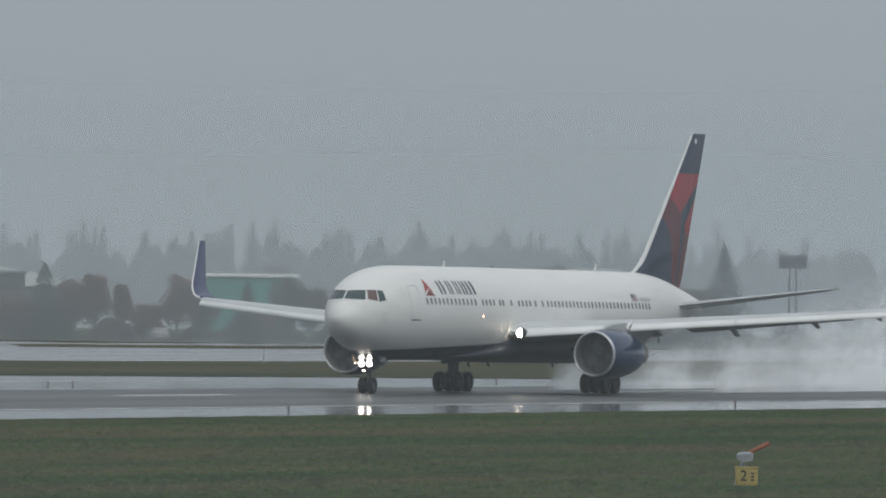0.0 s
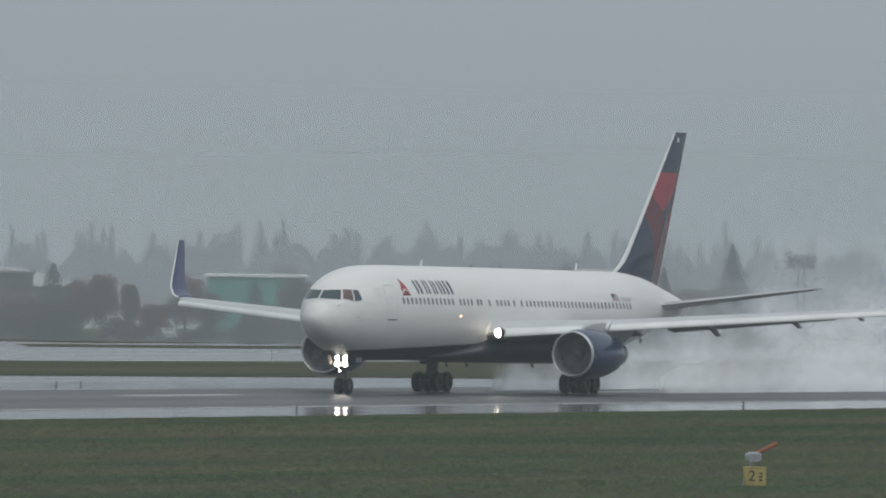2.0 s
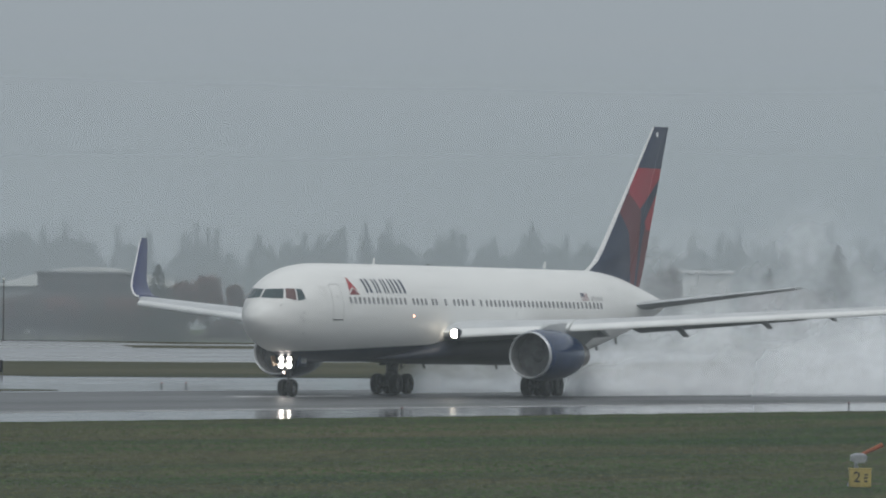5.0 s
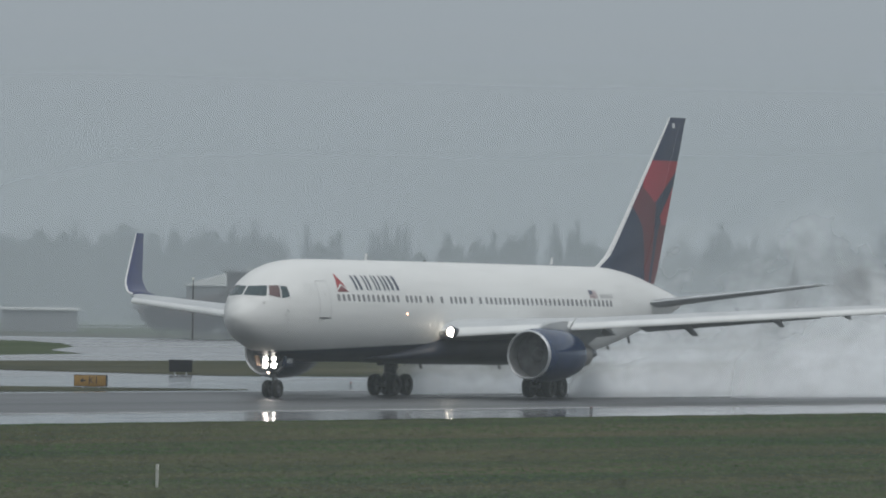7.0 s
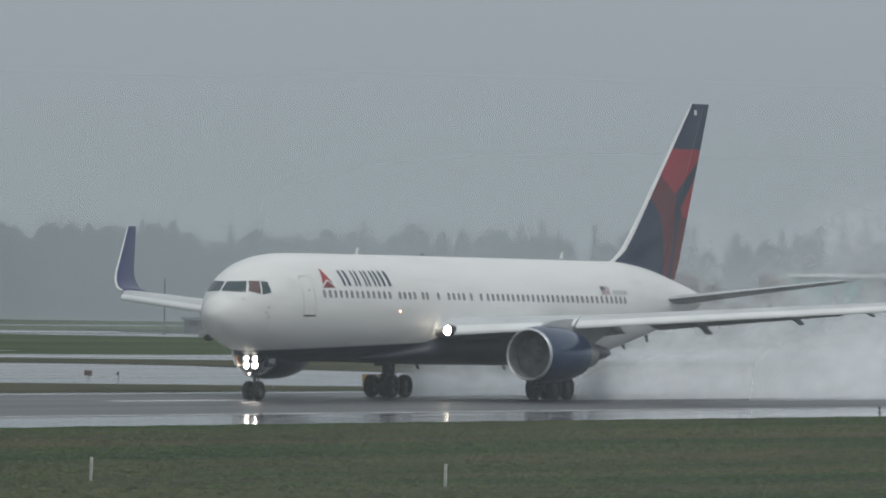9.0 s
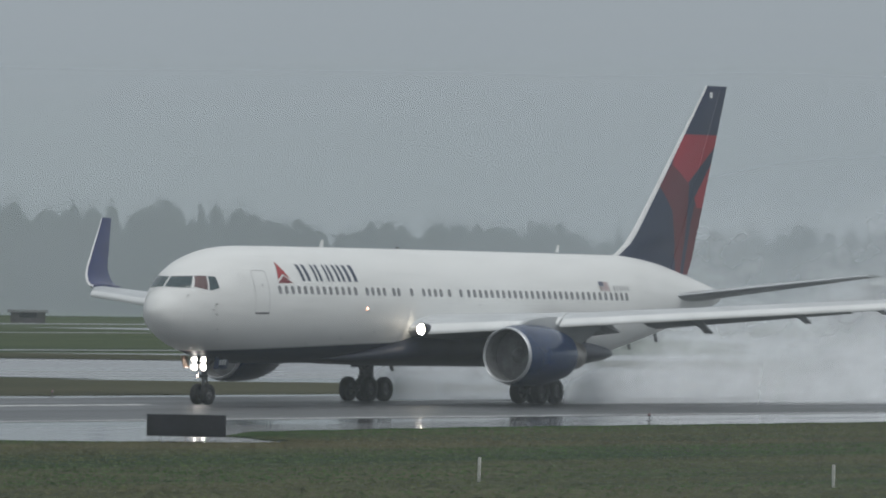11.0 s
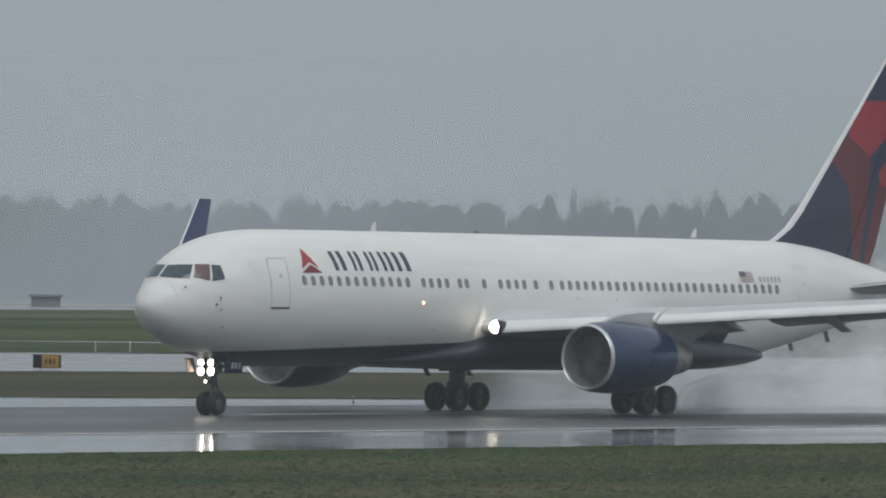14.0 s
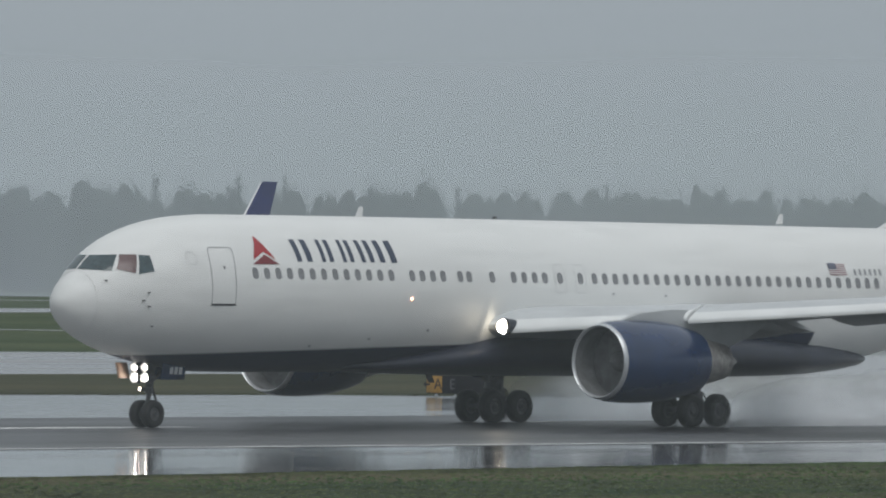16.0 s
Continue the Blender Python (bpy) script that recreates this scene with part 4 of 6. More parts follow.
sheet("airfield_track", [(520, 640), (565, 554), (588, 505), (604, 466), (645, 443), (656, 417), (720, 413)], [(520, 655), (565, 569), (588, 518), (604, 476), (645, 451), (656, 424), (720, 416)], -0.03, TAXI, "narrow wet track across the grass", "road")
sheet("service_road", [(850, 545), (1600, 548)], [(850, 550), (1600, 555)], -0.03, TAXI, "narrow wet service road across the grass", "road")
sheet("perimeter_road", [(1000, 640), (1600, 640)], [(1000, 650), (1600, 662)], -0.03, TAXI, "wet road across the far grass", "road")
NEAR_EDGE = [(-300, 184), (190, 184.5), (215, 188), (240, 190), (285, 190), (298, 187.5), (304, 181), (308, 181), (318, 190), (326, 194), (345, 196), (1600, 196)]
sheet("grass_verge", [(-300, 20), (1600, 20)], NEAR_EDGE, 0.035, GRASS, "short wet grass beside the runway", "grass", 0.08, 0.35, 1)
sheet("grass_island", [(-300, 297.5), (300, 297.5), (318, 294), (345, 275), (378, 258.6), (506, 257.2)],
      [(-300, 351), (400, 345), (470, 326), (482, 290), (495, 276), (503, 268), (506, 259)], 0.03, GRASS_BROWN, "brownish grass island beyond the runway", "grass", 0.08, 0.4, 3)


def patch(name, outline, z, material, label, category, ragged=0.3, seed=0):
    """A flat patch with an outline that wanders a little."""
    pts = []
    for (x0, y0), (x1, y1) in zip(outline, outline[1:] + outline[:1]):
        k = max(1, min(160, int(math.hypot(x1 - x0, y1 - y0) / 2.5)))
        for i in range(k):
            x, y = x0 + (x1 - x0) * i / k, y0 + (y1 - y0) * i / k
            pts.append((x + ragged * noise.noise(Vector((x * 0.3, y * 0.3, seed))), y + ragged * noise.noise(Vector((x * 0.3, y * 0.3, seed + 7))), z))
    bm = bmesh.new()
    top = bm.faces.new([bm.verts.new(p) for p in pts])
    bmesh.ops.triangulate(bm, faces=[top])
    return tagged(part(name, bm, material, None, "", smooth=False), label, category, kind="structure")


# the island's tail curls round the end of the taxiway link and thins out along the taxiway
patch("grass_island", [(584, 298), (589, 307), (600, 324), (613, 338), (616, 348), (611, 355), (603, 370), (594, 383), (569, 394), (522, 410.2), (522, 410.8), (593, 409), (630, 407), (637, 402), (648, 373), (652, 366),
                       (656, 360), (700, 357), (712, 350), (760, 346), (1600, 342), (1600, 258), (700, 262), (640, 272), (614, 286), (592, 294)], 0.03, GRASS_BROWN,
      "grass island between runway and taxiway", "grass", 0.4, 5)
patch("grass_strip", [(880, 439), (899, 425), (1055, 425), (1055, 444), (944, 446), (915, 458)], 0.0, GRASS_BROWN, "narrow dark grass strip beyond the taxiway", "grass", 0.5, 8)
patch("grass_strip", [(951, 469), (1012, 466), (1050, 455), (1060, 600), (1000, 560), (985, 510)], 0.0, GRASS_BROWN, "dark grass under the row of trees", "grass", 0.5, 9)
patch("access_road", [(d * cos(radians(a)), d * sin(radians(a))) for d, a in ((1190, 26.9), (1190, 26.0), (1190, 25.0), (1190, 24.2), (1222, 24.2), (1222, 25.0), (1222, 26.0), (1222, 26.9))], -0.03, TAXI, "wet road behind the row of trees", "road", 0.3, 12)
# runway markings: centre dashes and the edge line
for x0, x1 in ((-10, 20), (50, 80), (110, 140), (170, 200), (232, 250.7), (284, 300), (318, 333.3), (372, 392), (424, 438), (489.5, 503.5), (552, 582), (612, 642), (672, 702)):
    sheet("centre_line_dash", [(x0, 237.7), (x1, 237.7)], [(x0, 239.0), (x1, 239.0)], 0.006, MARK, "worn white centre line dash on the runway", "marking")
sheet("edge_line", [(-300, 212.5), (1600, 212.5)], [(-300, 213.2), (1600, 213.2)], 0.006, MARK, "worn white runway edge line", "marking")

# THINGS-BEGIN
# ---------------------------------------------------------------- wet air
def mist_material(name, radius, cover, low, high, aside):
    """Thin drizzle: lets most light through and scatters the rest."""
    m, n, l = nodes_of(name)
    n.clear()
    out = n.new("ShaderNodeOutputMaterial")
    clear, front, back = n.new("ShaderNodeBsdfTransparent"), n.new("ShaderNodeBsdfDiffuse"), n.new("ShaderNodeBsdfTranslucent")
    front.inputs["Color"].default_value = (0.86, 0.94, 1.0, 1)
    back.inputs["Color"].default_value = (0.86, 0.94, 1.0, 1)
    both, mix = n.new("ShaderNodeMixShader"), n.new("ShaderNodeMixShader")
    both.inputs[0].default_value = 0.5
    co, tex, amount = n.new("ShaderNodeTexCoord"), n.new("ShaderNodeTexNoise"), n.new("ShaderNodeMapRange")
    tex.inputs["Scale"].default_value, tex.inputs["Detail"].default_value = 0.012, 3
    amount.inputs["From Min"].default_value, amount.inputs["From Max"].default_value = 0.0, 1.0
    amount.inputs["To Min"].default_value, amount.inputs["To Max"].default_value = cover * 0.7, cover * 1.3
    l.new(co.outputs["Object"], tex.inputs["Vector"])
    l.new(tex.outputs["Fac"], amount.inputs["Value"])
    l.new(front.outputs[0], both.inputs[1])
    l.new(back.outputs[0], both.inputs[2])
    sep, fade, both_m = n.new("ShaderNodeSeparateXYZ"), n.new("ShaderNodeMapRange"), n.new("ShaderNodeMath")
    fade.interpolation_type = "SMOOTHSTEP"
    fade.inputs["From Min"].default_value, fade.inputs["From Max"].default_value = low, high
    fade.inputs["To Min"].default_value, fade.inputs["To Max"].default_value = 1.0, 0.0
    both_m.operation = "MULTIPLY"
    l.new(co.outputs["Object"], sep.inputs[0])
    l.new(sep.outputs["Z"], fade.inputs["Value"])
    l.new(fade.outputs[0], both_m.inputs[0])
    l.new(amount.outputs[0], both_m.inputs[1])
    thin, last_m = n.new("ShaderNodeMapRange"), n.new("ShaderNodeMath")
    thin.interpolation_type = "SMOOTHSTEP"
    thin.inputs["From Min"].default_value, thin.inputs["From Max"].default_value = radius * cos(radians(32)), radius * cos(radians(26))
    thin.inputs["To Min"].default_value, thin.inputs["To Max"].default_value = aside, 1.0
    last_m.operation = "MULTIPLY"
    l.new(sep.outputs["X"], thin.inputs["Value"])
    l.new(thin.outputs[0], last_m.inputs[0])
    l.new(both_m.outputs[0], last_m.inputs[1])
    l.new(last_m.outputs[0], mix.inputs[0])
    l.new(clear.outputs[0], mix.inputs[1])
    l.new(both.outputs[0], mix.inputs[2])
    l.new(mix.outputs[0], out.inputs[0])
    return m


def mist_bank(radius, cover, low, high, aside):
    """A bank of drizzle that thins out between two heights."""
    bm = bmesh.new()
    arc = [radians(5 + 60 * i / 48) for i in range(49)]
    loft(bm, [[(radius * cos(a), radius * sin(a), z) for a in arc] for z in (0.05, low, high)], False, False, False)
    ob = part("drizzle", bm, mist_material("drizzle_%d" % radius, radius, cover, low, high, aside), None, "", False)
    return tagged(ob, "thin grey drizzle hanging over the airfield", "drizzle", "drizzle over the airfield", "stuff")


for radius, cover, low, high, aside in ((160, 0.125, 7.0, 10.5, 0.74), (1085, 0.34, 14, 34, 0.2), (1450, 0.60, 18, 50, 0.95)):
    mist_bank(radius, cover, low, high, aside)


# ---------------------------------------------------------------- trees
def leaf_material(name, a, b, even=0.0):
    m, n, l = nodes_of(name)
    s = n["Principled BSDF"]
    geo, ramp = n.new("ShaderNodeNewGeometry"), n.new("ShaderNodeValToRGB")
    ramp.color_ramp.elements[0].color, ramp.color_ramp.elements[1].color = (*a, 1), (*b, 1)
    l.new(geo.outputs["Random Per Island"], ramp.inputs[0])
    l.new(ramp.outputs[0], s.inputs["Base Color"])
    s.inputs["Roughness"].default_value = 0.75
    s.inputs["Specular IOR Level"].default_value = 0.2
    if even:
        # many fine leaves in one fleck: their mean faces the open sky
        mix = n.new("ShaderNodeMixRGB")
        mix.inputs[0].default_value = even
        mix.inputs[2].default_value = (-0.55, -0.35, 0.75, 1)
        l.new(geo.outputs["Normal"], mix.inputs[1])
        l.new(mix.outputs[0], s.inputs["Normal"])
    return m


NEEDLE = leaf_material("dark_needles", (0.012, 0.026, 0.020), (0.034, 0.058, 0.040))
RUSSET = leaf_material("russet_leaves", (0.13, 0.062, 0.054), (0.27, 0.125, 0.102), 0.75)
RUSSET_DULL = leaf_material("dull_brown_scrub", (0.055, 0.044, 0.042), (0.10, 0.075, 0.068), 0.5)
OLIVE = leaf_material("dull_autumn_leaves", (0.060, 0.052, 0.044), (0.13, 0.095, 0.076), 0.5)
WOODS = leaf_material("far_wood_foliage", (0.016, 0.024, 0.022), (0.022, 0.032, 0.028), 0.85)
WOODS_BROWN = leaf_material("far_brown_foliage", (0.024, 0.028, 0.025), (0.032, 0.034, 0.030), 0.85)
WOODS_PALE = leaf_material("far_olive_foliage", (0.036, 0.044, 0.040), (0.046, 0.056, 0.050), 0.85)
BARK = surface("wet_bark", (0.05, 0.042, 0.036), 0.8, vary=0.3, scale=1.5, fine=14, stretch=(1, 1, 0.2))


def flecks(points, sizes, rng, droop=0.0):
    """Small leaning triangles at the points: vertices and faces."""
    n = len(points)
    d = rng.normal(size=(n, 3, 3))
    d[:, :, 2] *= 0.6
    d -= d.mean(axis=1, keepdims=True)
    d /= np.maximum(np.linalg.norm(d, axis=2, keepdims=True), 0.2)
    v = points[:, None, :] + d * sizes[:, None, None]
    if droop:
        v[:, :, 2] -= droop * np.abs(rng.normal(size=(n, 3)))
    return v.reshape(-1, 3), np.arange(n * 3).reshape(-1, 3)


def mesh_object(name, verts, faces, material, parent=None):
    me = bpy.data.meshes.new(name)
    me.vertices.add(len(verts))
    me.vertices.foreach_set("co", np.ascontiguousarray(verts, dtype=np.float32).ravel())
    me.loops.add(faces.size)
    me.loops.foreach_set("vertex_index", np.ascontiguousarray(faces, dtype=np.int32).ravel())
    me.polygons.add(len(faces))
    me.polygons.foreach_set("loop_start", np.arange(0, faces.size, 3, dtype=np.int32))
    me.update(calc_edges=True)
    me.materials.append(material)
    ob = new(name, me)
    if parent:
        ob.parent = parent
    return ob


def conifer_points(h, r, count, rng, low=0.06):
    """Points on whorled, drooping boughs."""
    tiers = max(7, int(h * 1.5))
    u = (rng.integers(0, tiers, count) + rng.uniform(0, 0.85, count)) / tiers
    a = rng.uniform(0, 2 * pi, count)
    lean = 1 + 0.28 * np.sin(a * 3 + u * 40) + rng.normal(0, 0.1, count)
    reach = r * (1 - u) ** 0.85 * lean
    q = rng.uniform(0.1, 1.0, count) ** 0.6
    z = h * (low + (1 - low) * u) - q * reach * 0.28
    return np.stack([q * reach * np.cos(a), q * reach * np.sin(a), np.maximum(z, 0.1)], 1)


def crown_points(h, r, count, rng, base=0.25):
    """Points in uneven clumps of a broad crown."""
    k = 22
    c = rng.normal(size=(k, 3))
    c /= np.linalg.norm(c, axis=1, keepdims=True)
    c *= rng.uniform(0.35, 0.95, (k, 1))
    c[:, 0] *= r
    c[:, 1] *= r
    c[:, 2] = h * (base + (1 - base) * (0.5 + 0.46 * c[:, 2]))
    i = rng.integers(0, k, count)
    p = c[i] + rng.normal(size=(count, 3)) * np.array([0.2 * r, 0.2 * r, 0.085 * h])
    over = np.maximum(p[:, 2] - 0.86 * h, 0.0)
    p[:, 2] -= over * 0.55
    return p


def tree(kind, x, y, h, r, seed):
    rng = np.random.default_rng(seed)
    labels = {"conifer": "dark green conifer with drooping boughs", "russet": "russet autumn tree with a thinning crown", "olive": "dull green tree with a rounded crown"}
    ob = tagged(new("tree"), labels[kind] + " beyond the taxiway", "tree", "trees beyond the taxiway")
    ob.matrix_basis = pose(x, y, -0.06, 0, 0, rng.uniform(0, 360))
    bm = bmesh.new()
    top = h * (0.95 if kind == "conifer" else 0.6)
    rod(bm, (0, 0, 0), (0.05, 0, top), 0.022 * h + 0.03, 0.03, 8)
    if kind != "conifer":
        for i in range(7):
            a = rng.uniform(0, 2 * pi)
            z0 = h * rng.uniform(0.2, 0.45)
            rod(bm, (0, 0, z0), (0.7 * r * cos(a), 0.7 * r * sin(a), z0 + h * rng.uniform(0.2, 0.4)), 0.07, 0.02, 5)
    part("trunk", bm, BARK, ob)
    if kind == "conifer":
        p = conifer_points(h, r * 1.3, 5200, rng)
        v, fc = flecks(p, rng.uniform(0.09, 0.24, len(p)) * (0.6 + h / 16) * (1.1 - 0.8 * p[:, 2] / h), rng, 0.05)
        mat = NEEDLE
    else:
        p = crown_points(h, r, 5200, rng, 0.2 if kind == "olive" else 0.22)
        v, fc = flecks(p, rng.uniform(0.09, 0.22, len(p)), rng)
        mat = RUSSET if kind == "russet" else OLIVE
    mesh_object("crown", v, fc, mat, ob)
    return ob


# bearing from the camera, distance, height and crown
TREES = [(kind, d * cos(radians(a)), d * sin(radians(a)), h, r) for kind, a, d, h, r in (
    ("conifer", 26.385, 1104, 8.6, 2.9), ("russet", 26.24, 1122, 7.0, 1.9), ("russet", 26.10, 1120, 7.6, 2.0), ("russet", 25.95, 1116, 6.5, 0.9),
    ("russet", 25.80, 1160, 4.4, 2.0), ("russet", 25.64, 1112, 7.7, 1.9), ("olive", 25.50, 1118, 5.8, 1.9), ("conifer", 25.245, 1104, 6.8, 2.0),
    ("olive", 25.02, 1112, 7.6, 1.9), ("olive", 24.87, 1112, 6.6, 2.0), ("russet", 25.14, 1165, 4.2, 1.8), ("olive", 26.55, 1150, 4.6, 2.2), ("russet", 26.68, 1126, 4.9, 2.2),
    ("russet", 26.90, 1112, 5.2, 2.2), ("olive", 27.06, 1108, 4.9, 2.4), ("russet", 27.2, 1112, 4.6, 2.2), ("olive", 26.80, 1150, 4.6, 2.2), ("russet", 22.95, 1119, 6.6, 3.0))]
TREES += [("conifer", 1062, 470, 9.2, 2.0), ("olive", 1066, 464, 9.6, 2.3), ("conifer", 1068, 459.5, 9.0, 1.4), ("conifer", 1069, 452.6, 9.2, 1.8), ("conifer", 1071.2, 445.1, 11.9, 3.0),
          ("olive", 1080, 452, 7.2, 3.0), ("conifer", 1095, 433, 6.5, 1.8), ("olive", 1100, 428, 6.8, 2.4)]
TREES += [(("olive", "russet", "olive")[i % 3], 1104 * cos(radians(26.42 + 0.125 * i)), 1104 * sin(radians(26.42 + 0.125 * i)), 4.7 + 0.5 * sin(2.3 * i), 2.7) for i in range(9)]
for i, (kind, x, y, h, r) in enumerate(TREES):
    tree(kind, x, y, h, r, 40 + i)


def hedge():
    rng = np.random.default_rng(7)
    n = 26000
    u = rng.uniform(0, 1, n)
    a = np.radians(21.4 + u * 6.0)
    rad = 1166 + 70 * np.clip((u - 0.8) * 12, 0, 1) + rng.normal(0, 1.2, n)
    h = 1.5 + 2.4 * np.clip((u - 0.8) * 12, 0, 1) + 0.7 * np.sin(u * 61) + 0.7 * np.sin(u * 147 + 1)
    p = np.stack([rad * np.cos(a), rad * np.sin(a), rng.uniform(0.1, 1, n) * h], 1)
    v, fc = flecks(p, rng.uniform(0.16, 0.4, n), rng)
    tagged(mesh_object("hedge", v, fc, RUSSET_DULL), "low uneven brown and green scrub behind the trees", "scrub", kind="stuff")


hedge()


def wood_points(h, r, count, rng):
    """Points through a rounded, lumpy crown that reaches down to the ground."""
    a = rng.uniform(0, 2 * pi, count)
    q = np.sqrt(rng.uniform(0, 1, count))
    top = h * (1 - 0.42 * q ** 2.4) * (1 + 0.05 * np.sin(3 * a + rng.uniform(0, 6)) + 0.04 * np.sin(7 * a * q + rng.uniform(0, 6)))
    return np.stack([q * r * np.cos(a), q * r * np.sin(a), top * rng.uniform(0.0, 1, count) ** 0.55], 1)


def wood_core(h, r, pointed, rng):
    """The dense inside of a far crown: rings of uneven width."""
    n, levels = 9, (0.0, 0.3, 0.58, 0.72, 0.84, 0.92, 0.97)
    v = []
    for u in levels:
        w = (1 - u) ** 0.9 * 0.6 if pointed else 0.74 * min(1.0, ((1 - u) / 0.42) ** 0.42)
        for i in range(n):
            a = 2 * pi * i / n
            q = 0.95 * r * w * rng.uniform(0.75, 1.2)
            v.append((q * cos(a), q * sin(a), h * u * 0.93))
    v.append((0, 0, h * 0.93))
    f = []
    for j in range(len(levels) - 1):
        for i in range(n):
            p, q = j * n + i, j * n + (i + 1) % n
            f += [(p, q, q + n), (p, q + n, p + n)]
    k = len(levels) * n
    f += [(k - n + i, k - n + (i + 1) % n, k) for i in range(n)]
    return np.array(v), np.array(f)


def far_woods():
    """Woods along the horizon, in rows; three tones of foliage."""
    rng = np.random.default_rng(11)
    vs, fs, ms, k = [], [], [], 0
    for row, (rad, step, lift, count) in enumerate(((1640, 2.6, -2.4, 700), (1680, 2.2, -0.9, 800), (1730, 2.0, 0.5, 800))):
        a = 18.0
        while a < 47.0:
            a += math.degrees(step * rng.uniform(0.6, 1.4) / rad)
            wave = 1.5 * noise.noise(Vector((a * 0.9, row * 7.3, 0))) + 1.0 * noise.noise(Vector((a * 3.1, row * 3.7, 2)))
            h = 14.6 + lift + (1.2 if a < 27.5 else 1.7) * wave + rng.normal(0, 0.6) + 3.6 * min(1.0, max(0.0, (a - 27.5) / 4.5))
            pointed = rng.uniform() < (0.42 + 0.5 * noise.noise(Vector((a * 0.8, 5.0, 0))) if a < 27.5 else 0.05)
            if pointed:
                h += abs(rng.normal(0.7, 0.9))
                r = rng.uniform(2.8, 4.2)
                p = conifer_points(h, r, count, rng, 0.02) + rng.normal(0, 0.28, (count, 3))
            else:
                h -= 0.6 if a < 27.5 else 0.0
                r = rng.uniform(2.0, 4.8)
                p = wood_points(h, r, count, rng)
            at = np.array([(rad + rng.normal(0, 7)) * cos(radians(a)), (rad + rng.normal(0, 7)) * sin(radians(a)), -0.1])
            tone = 0 if pointed else int(rng.integers(0, 3))
            size = rng.uniform(0.16, 0.4, count) * (1.1 - 0.3 * np.clip(p[:, 2] / h, 0, 1))
            for v, fc in (flecks(p, size, rng), wood_core(h, r, pointed, rng)):
                vs.append(v + at)
                fs.append(fc + k)
                ms.append(np.full(len(fc), tone))
                k += len(v)
    woods = mesh_object("far_woods", np.concatenate(vs), np.concatenate(fs), WOODS)
    woods.data.materials.append(WOODS_BROWN)
    woods.data.materials.append(WOODS_PALE)
    woods.data.polygons.foreach_set("material_index", np.concatenate(ms).astype(np.int32))
    tagged(woods, "misty grey-green woods along the horizon", "woods", kind="stuff")


far_woods()

# ---------------------------------------------------------------- grass blades
def blade_material():
    """Wet grass: fresh green, with broad tired patches and single dry blades."""
    m, n, l = nodes_of("grass_blades")
    b = n["Principled BSDF"]
    geo, co, mp = n.new("ShaderNodeNewGeometry"), n.new("ShaderNodeTexCoord"), n.new("ShaderNodeMapping")
    mp.inputs["Scale"].default_value = (0.12, 0.8, 1.0)
    l.new(co.outputs["Object"], mp.inputs[0])
    broad = n.new("ShaderNodeTexNoise")
    broad.inputs["Scale"].default_value, broad.inputs["Detail"].default_value = 0.09, 5
    l.new(mp.outputs[0], broad.inputs["Vector"])
    patches = n.new("ShaderNodeMapRange")
    patches.inputs["From Min"].default_value, patches.inputs["From Max"].default_value = 0.42, 0.66
    l.new(broad.outputs["Fac"], patches.inputs["Value"])
    green, dry, mix = n.new("ShaderNodeValToRGB"), n.new("ShaderNodeValToRGB"), n.new("ShaderNodeMixRGB")
    green.color_ramp.elements[0].color, green.color_ramp.elements[1].color = (0.053, 0.110, 0.025, 1), (0.074, 0.134, 0.035, 1)
    dry.color_ramp.elements[0].color, dry.color_ramp.elements[1].color = (0.110, 0.104, 0.046, 1), (0.140, 0.121, 0.057, 1)
    for r in (green, dry):
        l.new(geo.outputs["Random Per Island"], r.inputs[0])
    l.new(patches.outputs[0], mix.inputs[0])
    l.new(green.outputs[0], mix.inputs[1])
    l.new(dry.outputs[0], mix.inputs[2])
    l.new(mix.outputs[0], b.inputs["Base Color"])
    b.inputs["Roughness"].default_value = 0.7
    b.inputs["Specular IOR Level"].default_value = 0.08
    # a tuft stands for many blades that lean all ways: its mean faces the sky
    lean = n.new("ShaderNodeMixRGB")
    lean.inputs[0].default_value = 0.95
    lean.inputs[2].default_value = (-0.1, -0.2, 0.95, 1)
    l.new(geo.outputs["Normal"], lean.inputs[1])
    l.new(lean.outputs[0], b.inputs["Normal"])
    return m


def grass_blades():
    """Short tufts over the verge, thicker along its edge with the pavement."""
    rng = np.random.default_rng(23)
    n, edge = 330000, 60000
    x = np.concatenate([rng.uniform(150, 520, n), rng.uniform(170, 520, edge)])
    far = np.interp(x, [p[0] for p in NEAR_EDGE], [p[1] for p in NEAR_EDGE]) - 0.25
    u = np.concatenate([rng.uniform(0, 1, n), 1 - np.abs(rng.normal(0, 0.008, edge))])
    y = 95 + (far - 95) * np.clip(u, 0, 1)
    seen = (y > x * 0.36) & (y < x * 1.02)
    x, y = x[seen], y[seen]
    k = len(x)
    clump = 0.7 + 0.6 * rng.random(k) * (1 + np.sin(x * 0.9 + np.sin(y * 0.6) * 2.0)) / 2
    h = rng.uniform(0.015, 0.05, k) * clump
    w = rng.uniform(0.05, 0.14, k)
    a = rng.uniform(0, 2 * pi, k)
    dx, dy = np.cos(a) * w, np.sin(a) * w
    tip = rng.normal(0, 0.04, (k, 2))
    z = np.full(k, 0.03)
    v = np.stack([np.stack([x - dx, y - dy, z], 1), np.stack([x + dx, y + dy, z], 1), np.stack([x + tip[:, 0], y + tip[:, 1], z + h], 1)], 1)
    tagged(mesh_object("grass_blades", v.reshape(-1, 3), np.arange(k * 3).reshape(-1, 3), blade_material()), "short wet grass blades, green with tired brown patches", "grass", kind="stuff")


grass_blades()

